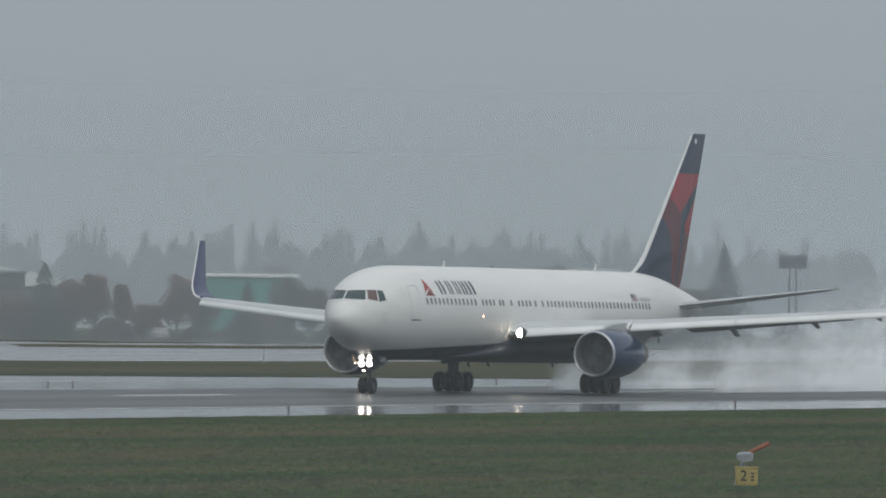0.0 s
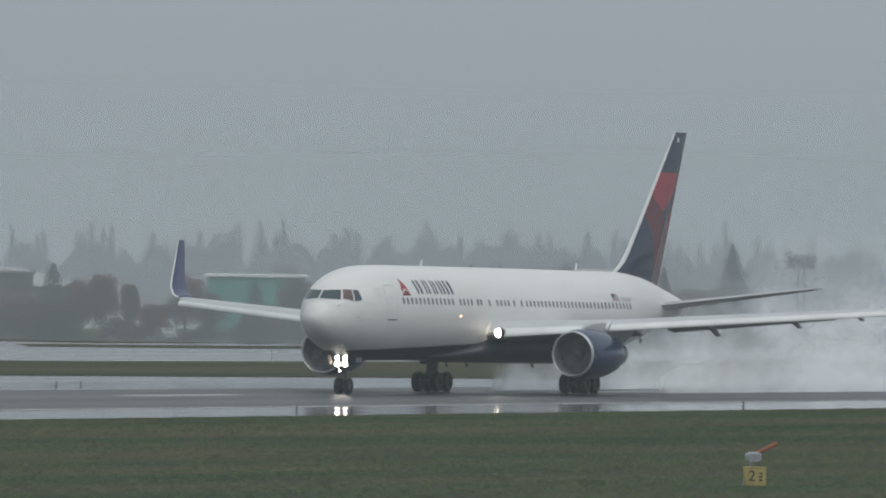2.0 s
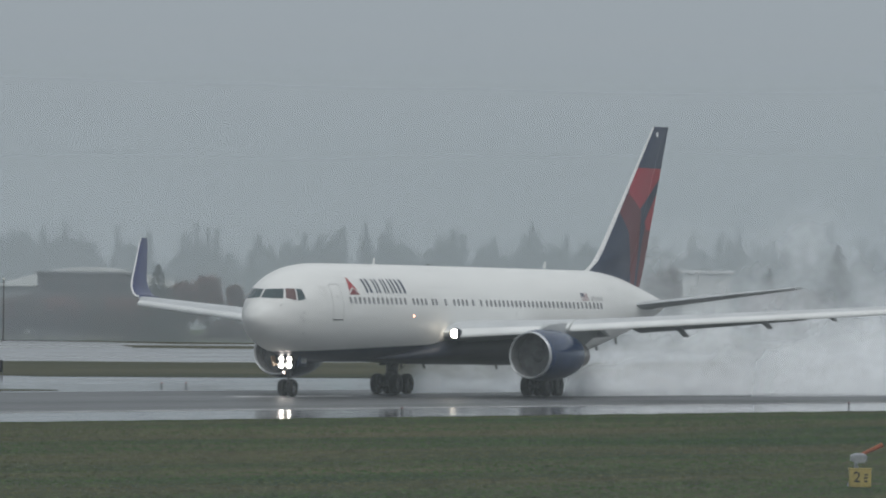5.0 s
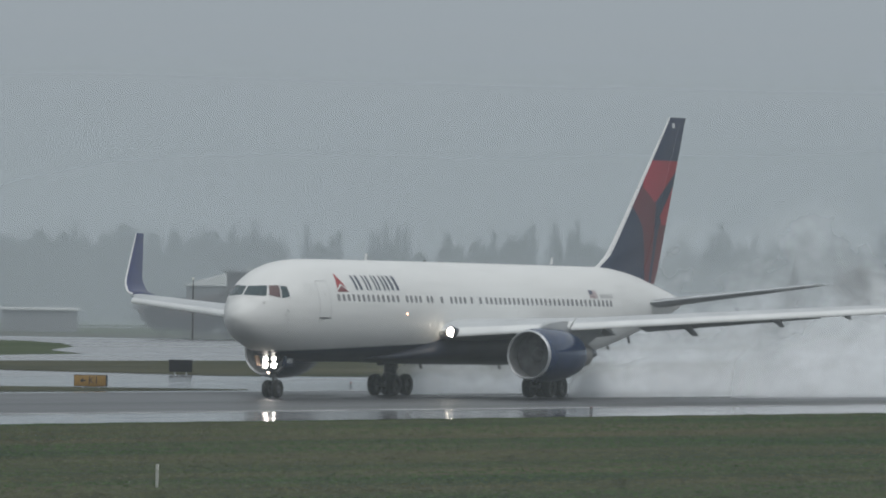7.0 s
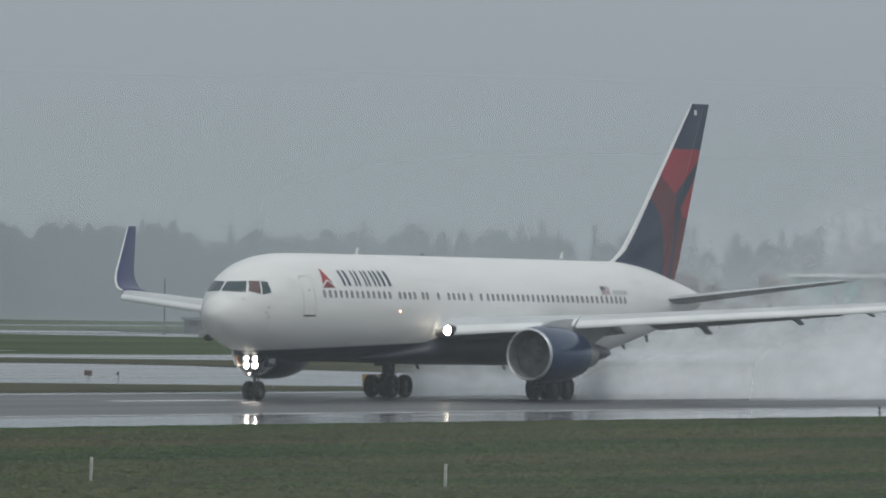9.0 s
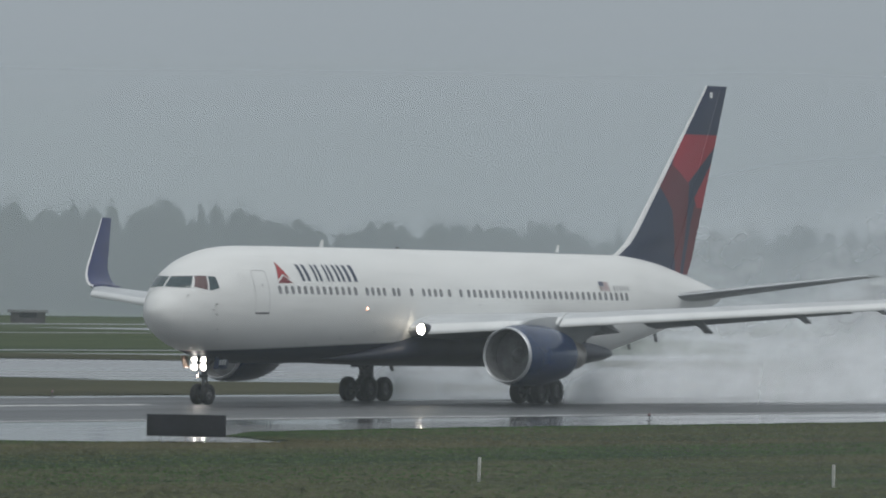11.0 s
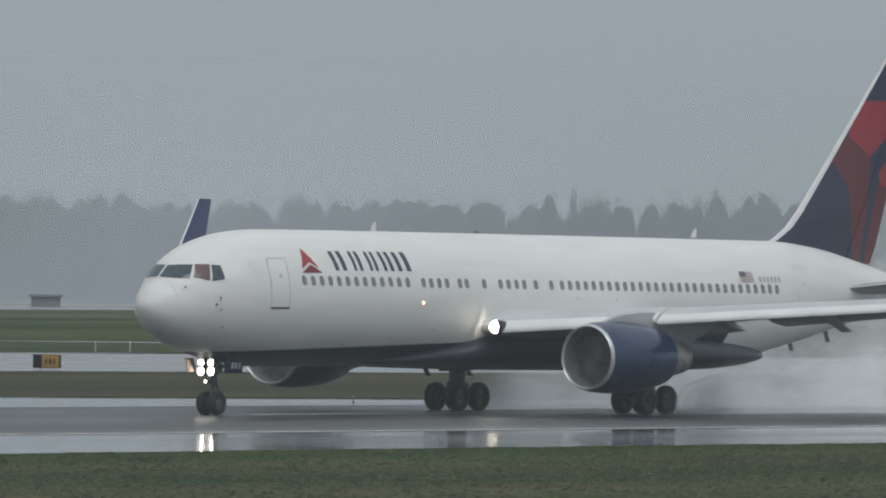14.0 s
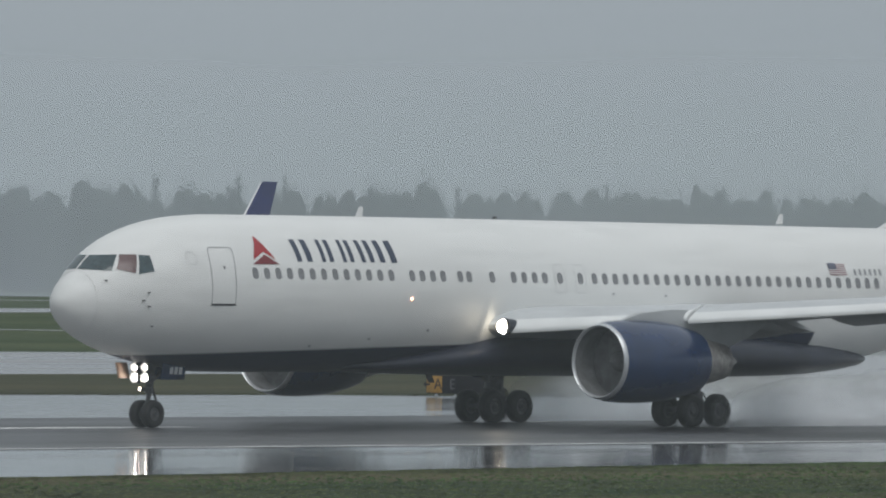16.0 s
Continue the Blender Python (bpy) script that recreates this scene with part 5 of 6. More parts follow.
# ---------------------------------------------------------------- buildings
GREEN_WALL = surface("green_cladding", (0.05, 0.27, 0.22), 0.5, vary=0.08, scale=0.2, fine=2)
PALE_ROOF = surface("pale_metal_roof", (0.74, 0.76, 0.76), 0.4, vary=0.06, scale=0.2, fine=2)
GREY_WALL = surface("grey_cladding", (0.20, 0.21, 0.22), 0.6, vary=0.1, scale=0.2, fine=2)
DARK_WALL = surface("dark_brick_wall", (0.075, 0.072, 0.075), 0.7, vary=0.15, scale=0.2, fine=2)
DOOR_GREY = surface("grey_hangar_door", (0.30, 0.32, 0.33), 0.5, vary=0.08, scale=0.4, fine=3)
WINDOW_DARK = surface("dark_window_glass", (0.03, 0.035, 0.04), 0.1, vary=0.1, scale=1, fine=4)


def building(name, label, centre, size, turn, wall, roof, arch=0.0, bays=4, door=True, unit=False):
    """A hall: walls with upright ribs, a roof with an overhang, doors and windows. Its long side lies along its own x, its front towards -y."""
    L, D, H = size
    ob = tagged(new(name), label, "building")
    ob.matrix_basis = pose(centre[0], centre[1], -0.06, 0, 0, turn)
    bm = bmesh.new()
    box(bm, (L, D, H), Matrix.Translation((0, 0, H / 2)))
    k = int(L / 1.6)
    for i in range(k + 1):
        box(bm, (0.09, 0.09, H), Matrix.Translation((-L / 2 + L * i / k, -D / 2 - 0.03, H / 2)))
    part("wall", bm, wall, ob, smooth=False)
    bm = bmesh.new()
    if arch:
        n = 14
        rings = []
        for x in (-L / 2 - 0.4, L / 2 + 0.4):
            up = [(x, -D / 2 - 0.4 + (D + 0.8) * i / n, H + 0.02 + arch * sin(pi * i / n)) for i in range(n + 1)]
            rings.append(up + [(x, p[1], p[2] - 0.25) for p in reversed([(x, -D / 2 - 0.4 + (D + 0.8) * i / n, H + 0.02 + arch * sin(pi * i / n)) for i in range(n + 1)])])
        loft(bm, rings)
    else:
        box(bm, (L + 0.8, D + 0.8, 0.35), Matrix.Translation((0, 0, H + 0.18)), 0.05)
    if arch:
        gable = bmesh.new()
        prof = [(-D / 2 + D * i / 14, H + arch * sin(pi * i / 14) - 0.05) for i in range(15)]
        loft(gable, [[(x, py, pz) for py, pz in prof] for x in (-L / 2 - 0.46, L / 2 + 0.46)])
        part("gable", gable, PALE_ROOF, ob, smooth=False)
    rf = part("roof", bm, roof, ob)
    if unit:
        bm = bmesh.new()
        box(bm, (3.0, 3.0, 0.9), Matrix.Translation((L * 0.3, 0, H + 0.8)), 0.06)
        part("roof_unit", bm, GREY_WALL, rf)
    for i in range(bays):
        x = -L / 2 + L * (i + 0.5) / bays
        if door:
            bm = bmesh.new()
            box(bm, (L / bays * 0.6, 0.12, H * 0.62), Matrix.Translation((x, -D / 2 - 0.08, H * 0.31)), 0.03)
            part("hangar_door", bm, DOOR_GREY, ob, smooth=False)
        bm = bmesh.new()
        box(bm, (L / bays * 0.5, 0.1, 0.7), Matrix.Translation((x, -D / 2 - 0.07, H * 0.8)), 0.02)
        part("window", bm, WINDOW_DARK, ob, smooth=False)
    return ob


building("hangar", "green hangar with a pale roof edge behind trees", (1131, 533.2, 0), (11.8, 16, 7.6), -65, GREEN_WALL, PALE_ROOF, 0.15, 0, True, True)
building("hangar", "grey hall with a pale arched roof in the mist", (1175.5, 592.5, 0), (30, 24.6, 5.9), 26.75, GREY_WALL, PALE_ROOF, 2.5, 4)
building("hall", "grey flat hall in front of an arched roof", (1095.4, 552.9, 0), (12, 12, 7.4), -63, DARK_WALL, GREY_WALL, 0, 3, False)
building("hall", "white hall with a pale roof among trees", (1028.7, 443.0, 0), (5.2, 8, 8.2), -66.7, PALE_ROOF, PALE_ROOF, 0, 0)
building("hall", "low pale hall far off in the mist", (1096, 585.5, 0), (9.0, 7, 2.6), -62, GREY_WALL, PALE_ROOF, 0, 0)
building("hall", "grey flat hall in front of the woods", (1144, 940, 0), (8.6, 8, 6.9), -50, GREY_WALL, GREY_WALL, 0, 2, False)

building("hall", "low dark hall with a rounded roof in the mist", (1063.6, 687.8, 0), (5.0, 6, 2.7), -57, DARK_WALL, DARK_WALL, 0.9, 0)
building("hall", "low dark annex with a flat roof in the mist", (1066.8, 683.8, 0), (3.0, 5, 3.0), -57, DARK_WALL, DARK_WALL, 0, 0)
building("shed", "low grey shed beside the far taxiway", (1060, 662, 0), (4.2, 3, 1.25), -57, DARK_WALL, GREY_WALL, 0, 1, False)
building("shelter", "low pale shelter with a curved roof on the airfield", (1010, 549.5, 0), (7.2, 5, 1.7), -61, GREY_WALL, PALE_ROOF, 0.5, 4, False)
building("shed", "small dark equipment shed on the airfield", (1003, 553, 0), (2.0, 2.4, 1.5), -61, DARK_WALL, GREY_WALL, 0, 1, False)
building("shed", "small grey hall far off before the woods", (1090, 851.5, 0), (3.9, 4, 1.4), -52, GREY_WALL, GREY_WALL, 0, 0)

# ---------------------------------------------------------------- vehicles far off
VAN_WHITE = surface("white_van_paint", (0.30, 0.31, 0.32), 0.35, vary=0.06, scale=1, fine=5)


def van(x, y, turn, length=4.6, low=1.0):
    ob = tagged(new("van"), "white parked van beyond the taxiway", "van", "parked vans")
    ob.matrix_basis = pose(x, y, -0.05, 0, 0, turn) @ Matrix.Diagonal((1, 0.9, low, 1))
    h = length / 2
    bm = bmesh.new()
    side = [(-h, 0.35), (-h, 0.95), (-h * 0.72, 1.05), (-h * 0.42, 1.75), (h * 0.95, 1.8), (h, 1.7), (h, 0.35)]
    loft(bm, [[(px, py, pz) for px, pz in side] for py in (-0.9, 0.9)])
    body = part("body", bm, VAN_WHITE, ob)
    for py in (-0.91, 0.91):
        bm = bmesh.new()
        box(bm, (length * 0.55, 0.03, 0.42), Matrix.Translation((0.2, py, 1.4)), 0.01)
        part("window", bm, WINDOW_DARK, body)
        for px in (-h * 0.62, h * 0.62):
            bm = bmesh.new()
            revolve_y(bm, [(-0.1, 0.2), (-0.1, 0.32), (0.1, 0.32), (0.1, 0.2)], 16)
            w = part("wheel", bm, RUBBER, ob)
            w.location = (px, py * 0.95, 0.34)
    bm = bmesh.new()
    box(bm, (0.03, 1.5, 0.5), pose(-h * 0.57, 0, 1.42, 0, 25, 0))
    part("windscreen", bm, WINDOW_DARK, body)


van(1040, 501.5, 40, 3.8, 0.75)
van(1059, 543, -60, 3.9)
van(877.5, 480.5, -70)
van(878.6, 477.6, -66)

# ---------------------------------------------------------------- signs and lights
SIGN_YELLOW = surface("yellow_sign_face", (0.40, 0.22, 0.042), 0.4, vary=0.08, scale=1.5, fine=12)
SIGN_BLACK = surface("black_sign_back", (0.014, 0.014, 0.018), 0.6, spec=0.12, vary=0.2, scale=1.5, fine=12)
SIGN_TEXT = surface("black_sign_writing", (0.012, 0.012, 0.012), 0.5, vary=0.1, scale=3, fine=12)
STAKE_WHITE = surface("white_stake", (0.58, 0.58, 0.54), 0.6, vary=0.12, scale=3, fine=20)
LENS = surface("dull_edge_lens", (0.26, 0.165, 0.17), 0.25, vary=0.1, scale=3, fine=20)
ORANGE = surface("orange_tube", (0.34, 0.09, 0.035), 0.5, vary=0.15, scale=3, fine=20)
METAL = surface("galvanised_metal", (0.38, 0.40, 0.42), 0.4, metal=0.5, vary=0.12, scale=3, fine=20)


def writing(text, size, parent, m, material):
    cu = bpy.data.curves.new("text", "FONT")
    cu.body, cu.size, cu.align_x, cu.align_y, cu.extrude = text, size, "CENTER", "CENTER", 0.004
    tmp = new("text", cu)
    me = bpy.data.meshes.new_from_object(tmp.evaluated_get(bpy.context.evaluated_depsgraph_get()))
    bpy.data.objects.remove(tmp)
    me.materials.clear()
    me.materials.append(material)
    ob = new("writing", me)
    ob.parent = parent
    ob.matrix_basis = m
    return ob


def board_sign(x, y, width, height, face, label, text="", turn=0.0, z=0.16, extra=0.0, arrow=False, second=""):
    """A sign board across the runway's line; its face looks along -x. extra: a black panel beside the face."""
    ob = tagged(new("taxiway_sign"), label, "sign", "airfield signs")
    ob.matrix_basis = pose(x, y, 0, 0, 0, turn)
    bm = bmesh.new()
    box(bm, (0.16, width, height), Matrix.Translation((0, 0, z + height / 2)), 0.025)
    board = part("board", bm, SIGN_BLACK, ob)
    if face:
        w = width - abs(extra)
        bm = bmesh.new()
        box(bm, (0.012, w - 0.07, height - 0.07), Matrix.Translation((-0.087, extra / 2, z + height / 2)), 0.004)
        part("face", bm, SIGN_YELLOW, board, "yellow face")
        up = Matrix.Translation((-0.098, extra / 2 - (0.22 if arrow else 0), z + height / 2)) @ Matrix(((0, 0, -1, 0), (-1, 0, 0, 0), (0, 1, 0, 0), (0, 0, 0, 1)))
        if text:
            writing(text, height * 0.86, board, up, SIGN_TEXT)
        elif not arrow:
            # writing too small to read: plain bars
            for k, bar in enumerate((0.10, 0.16, 0.10)):
                bm = bmesh.new()
                box(bm, (0.008, bar, height * 0.42), Matrix.Translation((-0.097, extra / 2 + w * (0.22 - 0.22 * k), z + height / 2)))
                part("number_bar", bm, SIGN_TEXT, board)
        if second:
            at = Matrix.Translation((-0.088, -width / 2 + extra - 0.55, z + height / 2)) @ Matrix(((0, 0, -1, 0), (-1, 0, 0, 0), (0, 1, 0, 0), (0, 0, 0, 1)))
            writing(second, height * 0.8, board, at, RIM)
        if arrow:
            bm = bmesh.new()
            yy, zz = extra / 2 + 0.42, z + height / 2
            tri = [(-0.098, yy + 0.2, zz), (-0.098, yy, zz + 0.13), (-0.098, yy, zz - 0.13)]
            loft(bm, [tri, [(p[0] - 0.006, p[1], p[2]) for p in tri]])
            box(bm, (0.006, 0.2, 0.07), Matrix.Translation((-0.1, yy - 0.09, zz)))
            part("arrow", bm, SIGN_TEXT, board)
    k = max(2, int(width / 0.9))
    for i in range(k):
        bm = bmesh.new()
        yy = -width / 2 + width * (i + 0.5) / k
        rod(bm, (0, yy, -0.03), (0, yy, z + 0.02), 0.035, 0.035, 8)
        bmesh.ops.create_cone(bm, cap_ends=True, segments=10, radius1=0.09, radius2=0.07, depth=0.04, matrix=Matrix.Translation((0, yy, 0.02)))
        part("leg", bm, METAL, ob)
    return ob


board_sign(501.2, 264.5, 2.05, 0.66, True, "yellow taxiway sign with black writing on the grass", "K1", 0, 0.08, 0, True)
board_sign(587.0, 303.2, 1.65, 0.80, False, "black back of a sign on the grass", turn=0)
board_sign(309.0, 186.3, 3.05, 0.78, False, "long black back of a sign beside the runway", turn=6, z=0.12)
board_sign(487.3, 329.9, 1.30, 0.78, True, "small black and yellow taxiway sign beyond the runway", "", 0, 0.1, -0.4)
board_sign(320.3, 289.0, 3.2, 0.78, True, "yellow and black taxiway sign with an A and an E", "A", 0, 0.1, 2.25, True, "E")
board_sign(438.6, 342.5, 1.85, 0.74, True, "yellow and black taxiway sign beside the taxiway", "", 0, 0.1, -0.6)
board_sign(456.2, 336.1, 1.4, 0.68, False, "black back of a small sign beside the taxiway", turn=0)


def post_sign(x, y, width, height, top, label):
    ob = tagged(new("post_sign"), label, "sign", "airfield signs")
    ob.matrix_basis = pose(x, y, 0, 0, 0, -8)
    bm = bmesh.new()
    rod(bm, (0, 0, -0.03), (0, 0, top), 0.03, 0.03, 8)
    part("post", bm, METAL, ob)
    if width:
        bm = bmesh.new()
        box(bm, (0.05, width, height), Matrix.Translation((-0.05, 0, top - height / 2)), 0.01)
        part("plate", bm, RUSTY, ob)


RUSTY = surface("faded_brown_plate", (0.16, 0.11, 0.10), 0.6, vary=0.2, scale=3, fine=15)
post_sign(498.1, 281.3, 0.55, 0.30, 0.72, "small brown plate on a post beside the taxiway")
post_sign(499.0, 279.9, 0.16, 0.2, 0.66, "slim post with a small head beside the taxiway")
post_sign(718.9, 337.5, 0.0, 0.0, 1.1, "slim dark marker post on the grass")


def stake(x, y, h=0.74):
    ob = tagged(new("marker_stake"), "slim white marker stake standing in the grass", "stake", "marker stakes")
    ob.matrix_basis = pose(x, y, 0.0, 1.0, 0.5, -12)
    bm = bmesh.new()
    box(bm, (0.03, 0.095, h), Matrix.Translation((0, 0, h / 2)), 0.008)
    part("blade", bm, STAKE_WHITE, ob)


stake(252.7, 142.6)
stake(256.5, 133.2, 0.68)
for x, y in ((671.2, 423.4), (670.2, 427.5), (659.5, 426.0), (532.5, 411.8), (536.4, 411.9), (549.9, 412.0), (559.6, 412.2), (563.8, 412.4)):
    stake(x, y, 0.7)


def edge_light(x, y, h=0.3):
    ob = tagged(new("edge_light"), "small frosted runway edge light on a short stem", "light", "runway edge lights")
    ob.matrix_basis = pose(x, y, 0.0)
    bm = bmesh.new()
    rod(bm, (0, 0, -0.01), (0, 0, h * 0.6), 0.03, 0.03, 8)
    bmesh.ops.create_cone(bm, cap_ends=True, segments=12, radius1=0.12, radius2=0.1, depth=0.03, matrix=Matrix.Translation((0, 0, 0.008)))
    rod(bm, (0, 0, h * 0.55), (0, 0, h * 0.68), 0.07, 0.075, 12)
    part("stem", bm, STEEL, ob)
    bm = bmesh.new()
    loft(bm, [[(r * cos(2 * pi * i / 12), r * sin(2 * pi * i / 12), z) for i in range(12)] for z, r in ((h * 0.68, 0.06), (h * 0.85, 0.062), (h * 0.96, 0.045), (h, 0.015))])
    part("lens", bm, LENS, ob, "dull glass lens")


for x, y in ((437.4, 204), (430.7 + 62, 204), (376, 204), (315, 203), (254, 203), (193, 203), (532.2, 263.7), (534.6, 263.3), (474, 256.5), (413, 256.5), (352, 258.2), (291, 262), (593, 262), (654, 260)):
    edge_light(x, y)


def distance_box():
    """Yellow marker box with its number, on the grass."""
    ob = tagged(new("marker_box"), "yellow marker box with a black number on the grass", "marker")
    ob.matrix_basis = pose(284.75, 117.5, 0.035, 0, 0, -64)
    bm = bmesh.new()
    box(bm, (0.66, 0.42, 0.56), Matrix.Translation((0, 0, 0.28)), 0.03)
    b = part("box", bm, SIGN_PALE, ob)
    bm = bmesh.new()
    box(bm, (0.70, 0.46, 0.05), Matrix.Translation((0, 0, 0.55)), 0.015)
    part("lid", bm, SIGN_PALE, ob)
    writing("2", 0.46, b, Matrix.Translation((-0.10, -0.216, 0.29)) @ pose(0, 0, 0, 90, 0, 0), SIGN_TEXT)
    for z in (0.18, 0.28, 0.38):
        bm = bmesh.new()
        box(bm, (0.11, 0.008, 0.05), Matrix.Translation((0.17, -0.214, z)))
        part("number_bar", bm, SIGN_TEXT, b)


SIGN_PALE = surface("faded_yellow_paint", (0.42, 0.33, 0.09), 0.55, vary=0.12, scale=3, fine=16)
distance_box()


def approach_unit():
    """Grey hooded lamp unit on slim legs, with an orange tube across its top."""
    ob = tagged(new("wind_cone_stand"), "grey metal stand with a slanting orange tube", "stand")
    ob.matrix_basis = pose(286.0, 117.95, 0.035, 0, 0, -64)
    bm = bmesh.new()
    rod(bm, (-0.42, 0, 0), (-0.18, 0, 0.62), 0.035, 0.035, 8)
    rod(bm, (-0.05, 0.1, 0), (-0.15, 0, 0.62), 0.03, 0.03, 8)
    part("leg", bm, METAL, ob)
    bm = bmesh.new()
    loft(bm, [[(x, y * w, 0.86 + z * hh) for y, z in ((-1, -1), (-1, 0.6), (-0.5, 1), (0.5, 1), (1, 0.6), (1, -1))] for x, w, hh in ((-0.36, 0.10, 0.08), (-0.2, 0.17, 0.15), (0.06, 0.16, 0.14), (0.14, 0.08, 0.07))])
    part("head", bm, METAL, ob, "grey metal head")
    bm = bmesh.new()
    rod(bm, (-0.12, 0, 0.92), (0.62, 0, 1.27), 0.045, 0.075, 12)
    part("tube", bm, ORANGE, ob, "faded orange tube")
    bm = bmesh.new()
    rod(bm, (-0.2, 0, 0.6), (-0.15, 0, 0.9), 0.05, 0.05, 8)
    part("neck", bm, METAL, ob)


approach_unit()


def light_mast(x, y, h):
    ob = tagged(new("floodlight_mast"), "tall steel mast with a wide floodlight frame in the mist", "mast")
    ob.matrix_basis = pose(x, y, -0.06, 0, 0, -65)
    bm = bmesh.new()
    for dx in (-0.45, 0.45):
        rod(bm, (dx, 0, 0), (dx * 0.8, 0, h - 1.2), 0.14, 0.11, 8)
    for i in range(5):
        z = h * (0.15 + 0.15 * i)
        rod(bm, (-0.42, 0, z), (0.42, 0, z + 0.8), 0.05, 0.05, 6)
    part("mast", bm, STEEL, ob)
    bm = bmesh.new()
    box(bm, (3.3, 0.3, 0.2), Matrix.Translation((0, 0, h - 1.25)), 0.02)
    box(bm, (3.3, 0.3, 0.2), Matrix.Translation((0, 0, h - 0.3)), 0.02)
    box(bm, (3.2, 0.12, 1.2), Matrix.Translation((0, 0.12, h - 0.75)), 0.02)
    frame_part = part("frame", bm, STEEL, ob)
    for i in range(5):
        for z in (h - 0.95, h - 0.05):
            bm = bmesh.new()
            box(bm, (0.5, 0.35, 0.5), pose(-1.35 + 0.675 * i, -0.1, z, 20, 0, 0), 0.04)
            part("floodlight", bm, DARK_WALL, frame_part)


light_mast(1074.5, 438.0, 10.4)


def light_pole(x, y, h):
    ob = tagged(new("light_pole"), "slim grey pole with a small pale lamp head", "pole", "slim airfield poles")
    ob.matrix_basis = pose(x, y, -0.06, 0, 0, -62)
    bm = bmesh.new()
    rod(bm, (0, 0, 0), (0, 0, h), 0.09, 0.06, 10)
    bmesh.ops.create_cone(bm, cap_ends=True, segments=12, radius1=0.22, radius2=0.2, depth=0.1, matrix=Matrix.Translation((0, 0, 0.05)))
    part("pole", bm, STEEL, ob)
    bm = bmesh.new()
    box(bm, (0.28, 0.28, 0.22), Matrix.Translation((0, 0, h + 0.1)), 0.05)
    part("lamp_head", bm, STAKE_WHITE, ob, "pale lamp head")


light_pole(962, 534, 6.2)
light_pole(921, 502, 6.9)
light_pole(960, 494.5, 6.5)
light_pole(980, 476.7, 6.2)

# ---------------------------------------------------------------- spray behind the wheels and engines
def spray_material(name, begin, end, rise0, rise1, cover_most, scale):
    """Fine spray that starts between two stations, rises with the distance behind the gear, and fades upwards in billows."""
    m, n, l = nodes_of(name)
    n.clear()
    out, clear = n.new("ShaderNodeOutputMaterial"), n.new("ShaderNodeBsdfTransparent")
    front, back, both, mix = n.new("ShaderNodeBsdfDiffuse"), n.new("ShaderNodeBsdfTranslucent"), n.new("ShaderNodeAddShader"), n.new("ShaderNodeMixShader")
    for b in (front, back):
        b.inputs["Color"].default_value = (0.79, 0.815, 0.835, 1)
    # droplets scatter the light of the whole sky: shade them as seen from above
    for b, z in ((front, 1.0), (back, -1.0)):
        up = n.new("ShaderNodeCombineXYZ")
        up.inputs[1].default_value, up.inputs[2].default_value = -0.3 * z, 0.95 * z
        l.new(up.outputs[0], b.inputs["Normal"])
    co, sep = n.new("ShaderNodeTexCoord"), n.new("ShaderNodeSeparateXYZ")
    l.new(co.outputs["Object"], sep.inputs[0])

    def ramp(socket, lo, hi, a, b):
        r = n.new("ShaderNodeMapRange")
        r.interpolation_type = "SMOOTHSTEP"
        r.inputs["From Min"].default_value, r.inputs["From Max"].default_value = lo, hi
        r.inputs["To Min"].default_value, r.inputs["To Max"].default_value = a, b
        l.new(socket, r.inputs["Value"])
        return r.outputs[0]

    def math(op, a, b):
        k = n.new("ShaderNodeMath")
        k.operation = op
        for i, v in enumerate((a, b)):
            if isinstance(v, (int, float)):
                k.inputs[i].default_value = v
            else:
                l.new(v, k.inputs[i])
        return k.outputs[0]

    grow = n.new("ShaderNodeMapRange")
    grow.inputs["From Min"].default_value, grow.inputs["From Max"].default_value = begin, 55.0
    grow.inputs["To Min"].default_value, grow.inputs["To Max"].default_value = rise0, rise1
    l.new(sep.outputs["X"], grow.inputs["Value"])
    tex, mp = n.new("ShaderNodeTexNoise"), n.new("ShaderNodeMapping")
    mp.inputs["Scale"].default_value = scale
    l.new(co.outputs["Object"], mp.inputs[0])
    l.new(mp.outputs[0], tex.inputs["Vector"])
    tex.inputs["Scale"].default_value, tex.inputs["Detail"].default_value = 1.6, 4
    # the upper outline is ragged: the billows push it up and down
    level = math("DIVIDE", sep.outputs["Z"], grow.outputs[0])
    level = math("ADD", level, math("MULTIPLY", math("SUBTRACT", 0.5, tex.outputs["Fac"]), 1.1))
    upward = ramp(level, 0.05, 1.15, 1.0, 0.0)
    start = ramp(sep.outputs["X"], begin, end, 0.0, 1.0)
    billow = ramp(tex.outputs["Fac"], 0.28, 0.72, 0.55, 1.0)
    cover = math("MULTIPLY", math("MULTIPLY", upward, start), math("MULTIPLY", billow, cover_most))
    l.new(front.outputs[0], both.inputs[0])
    l.new(back.outputs[0], both.inputs[1])
    l.new(cover, mix.inputs[0])
    l.new(clear.outputs[0], mix.inputs[1])
    l.new(both.outputs[0], mix.inputs[2])
    l.new(mix.outputs[0], out.inputs[0])
    return m


def build_spray(name, label, lanes, tall, material):
    """Veils of spray, one behind another, that stand behind the gear and engines."""
    bm = bmesh.new()
    for y0, slant in lanes:
        rows_v = []
        for z in (0.03, tall * 0.35, tall):
            rows_v.append([(x, y0 + slant * (x + 9.0), z) for x in (-14.0, 20.0, 60.0, 100.0, 145.0)])
        loft(bm, rows_v, False, False, False)
    ob = part(name, bm, material, None, "", False)
    return tagged(ob, label, "spray", "spray behind the airliner", "stuff")


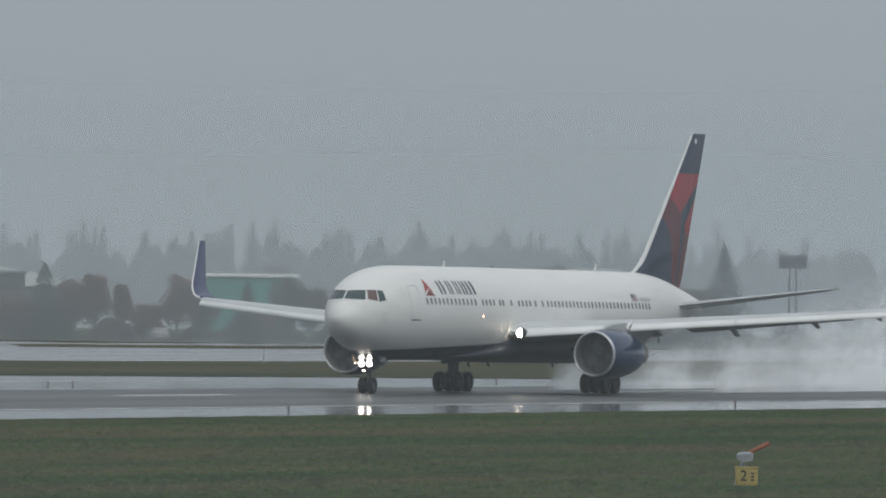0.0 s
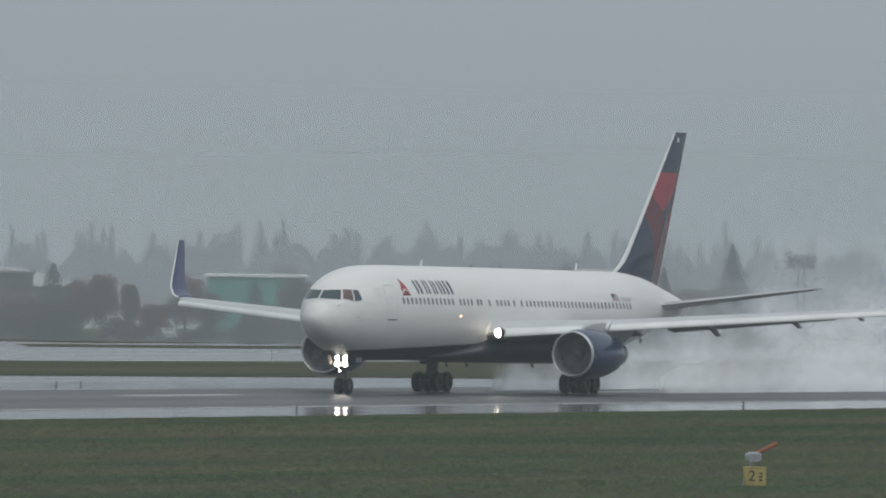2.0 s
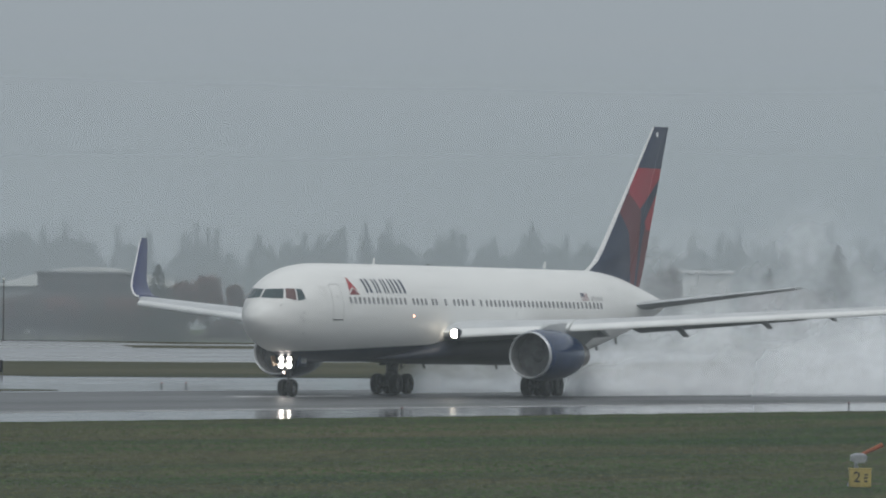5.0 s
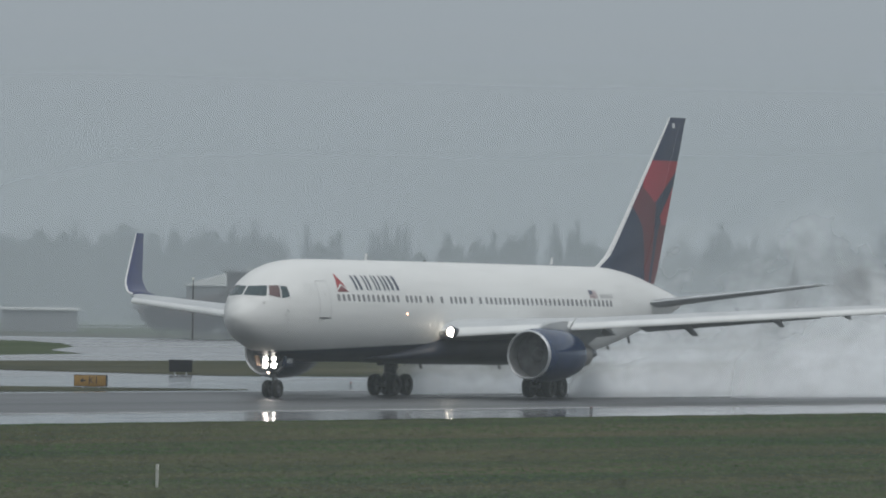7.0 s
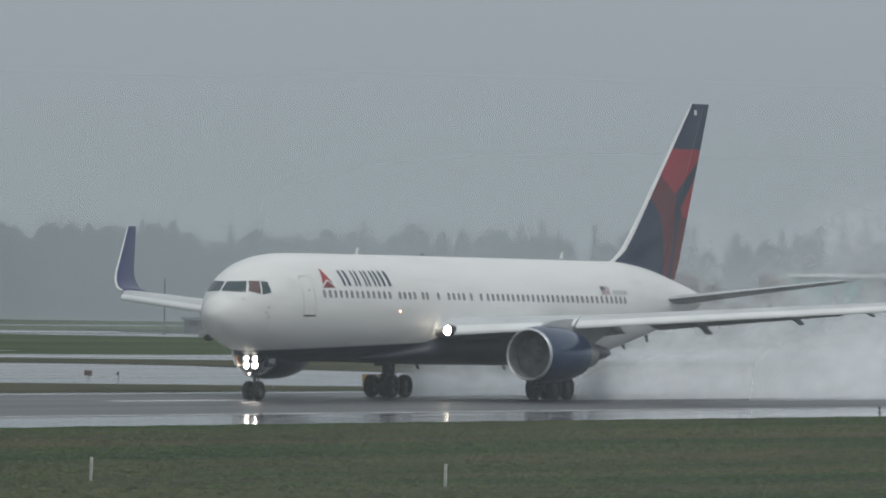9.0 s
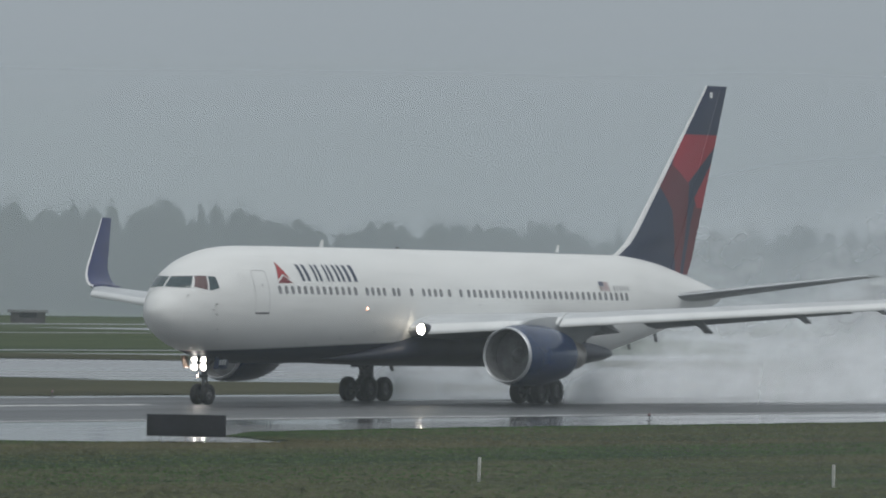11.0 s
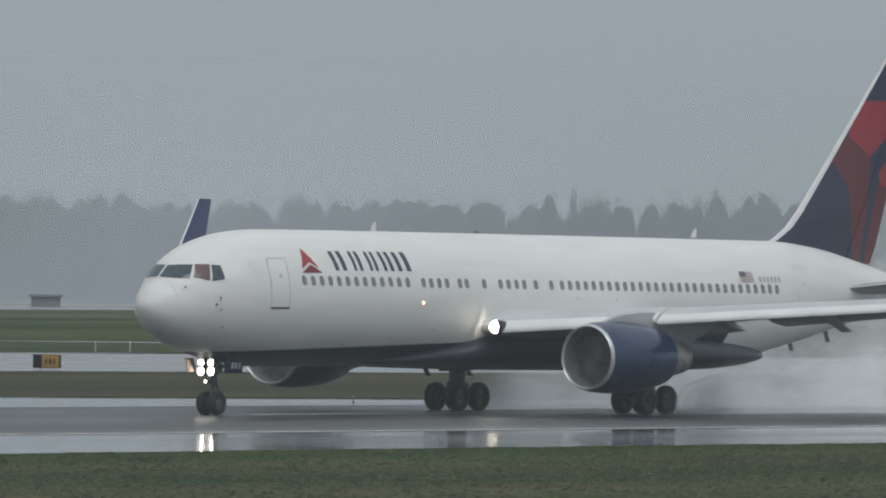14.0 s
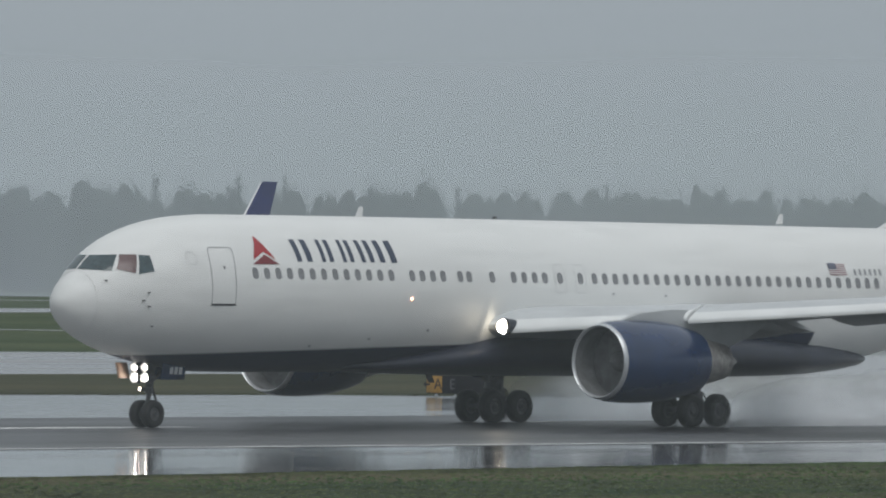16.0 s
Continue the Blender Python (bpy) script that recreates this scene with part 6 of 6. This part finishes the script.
wheel_spray = build_spray("water_spray", "fine white water spray thrown up by the wheels", ((-5.6, -0.02), (4.6, 0.01)), 9.0,
                          spray_material("wheel_spray", -1.6, 3.0, 1.5, 6.2, 0.92, (0.07, 0.16, 0.22)))
plume = build_spray("water_spray", "tall white plume of spray blown up behind the engines", ((-9.5, -0.04), (8.5, 0.04)), 16.0,
                    spray_material("engine_spray", 3.0, 24.0, 2.4, 10.5, 0.76, (0.05, 0.12, 0.15)))
# THINGS-END

# seconds, station of the nose, heading (degrees)
ROLL = [
(0.0, 515.206, 0.6),
(0.5, 514.707, 0.668),
(1.0, 513.856, 0.699),
(1.5, 512.641, 0.624),
(2.0, 511.03, 0.415),
(2.5, 508.979, 0.183),
(3.0, 506.444, -0.006),
(3.5, 503.402, -0.158),
(4.0, 499.841, -0.297),
(4.5, 495.75, -0.422),
(5.0, 491.11, -0.528),
(5.5, 485.903, -0.61),
(6.0, 480.109, -0.661),
(6.5, 473.716, -0.676),
(7.0, 466.72, -0.65),
(7.5, 459.133, -0.572),
(8.0, 450.975, -0.467),
(8.5, 442.278, -0.344),
(9.0, 433.074, -0.24),
(9.5, 423.386, -0.169),
(10.0, 413.209, -0.125),
(10.5, 402.516, -0.104),
(11.0, 391.269, -0.1),
(11.5, 379.425, -0.107),
(12.0, 366.944, -0.122),
(12.5, 353.798, -0.122),
(13.0, 339.975, -0.111),
(13.5, 325.48, -0.099),
(14.0, 310.323, -0.095),
(14.5, 294.523, -0.086),
(15.0, 278.095, -0.07),
(15.5, 261.051, -0.037),
(16.0, 243.395, -0.0)]
LANE = 237.85
BANK = -0.15


def roll_at(t):
    i = max(0, min(len(ROLL) - 2, int(t * 2)))
    (t0, s0, h0), (t1, s1, h1) = ROLL[i], ROLL[i + 1]
    m0 = (s1 - ROLL[i - 1][1]) if i > 0 else (s1 - s0)
    m0 = m0 / (2 if i > 0 else 1)
    m1 = (ROLL[i + 2][1] - s0) / 2 if i + 2 < len(ROLL) else (s1 - s0)
    u = (t - t0) / 0.5
    return (2 * u ** 3 - 3 * u ** 2 + 1) * s0 + (u ** 3 - 2 * u ** 2 + u) * m0 + (-2 * u ** 3 + 3 * u ** 2) * s1 + (u ** 3 - u ** 2) * m1


# seconds, swing of the rudder to starboard (degrees)
SWING = [(0.0, 0.0), (0.4, 2.0), (0.6, 4.5), (0.8, 10.0), (1.0, 17.0), (1.2, 23.0), (1.4, 25.5), (1.6, 25.0), (1.8, 18.0), (2.0, 10.0), (2.2, 6.0), (2.4, 3.0), (2.7, 1.0), (3.0, 0.0), (16.0, 0.0)]


def motions():
    # the rudder swings about its leaning hinge to steer, and comes back
    hinge = Matrix.Translation(HINGE_LOW)
    rows = []
    for t in [0.1 * i for i in range(32)] + [16.0]:
        turn = Matrix.Rotation(radians(along(SWING, t)), 4, HINGE_HIGH - HINGE_LOW)
        rows.append((t, hinge @ turn @ Matrix.Translation(-HINGE_LOW)))
    walk(RUDDER[0], rows)
    walk(airliner, [(t, pose(s + 28.0, LANE, 0, BANK, 0, h)) for t, s, h in ROLL])
    # the spray closes up behind the airliner as the engines come to full power
    walk(wheel_spray, [(t, pose(s + 28.0 + 14.0 * (1 - min(1.0, t / 5.0)), LANE, 0, 0, 0, h)) for t, s, h in ROLL])
    walk(plume, [(t, pose(s + 28.0 + 44.0 * (1 - min(1.0, t / 6.5)) ** 1.5, LANE, 0, 0, 0, h)) for t, s, h in ROLL])
    # the wheels turn with the roll, at most 80 degrees from one picture to the next
    for wheel, centre, radius in WHEELS:
        rows, angle, last = [], 0.0, roll_at(0.0)
        for k in range(0, 16 * FPS + 1):
            here = roll_at(k / FPS)
            angle -= min(math.degrees((last - here) / radius), 80.0)
            last = here
            rows.append((k / FPS, pose(*centre, 0, angle, 0)))
        walk(wheel, rows)


motions()
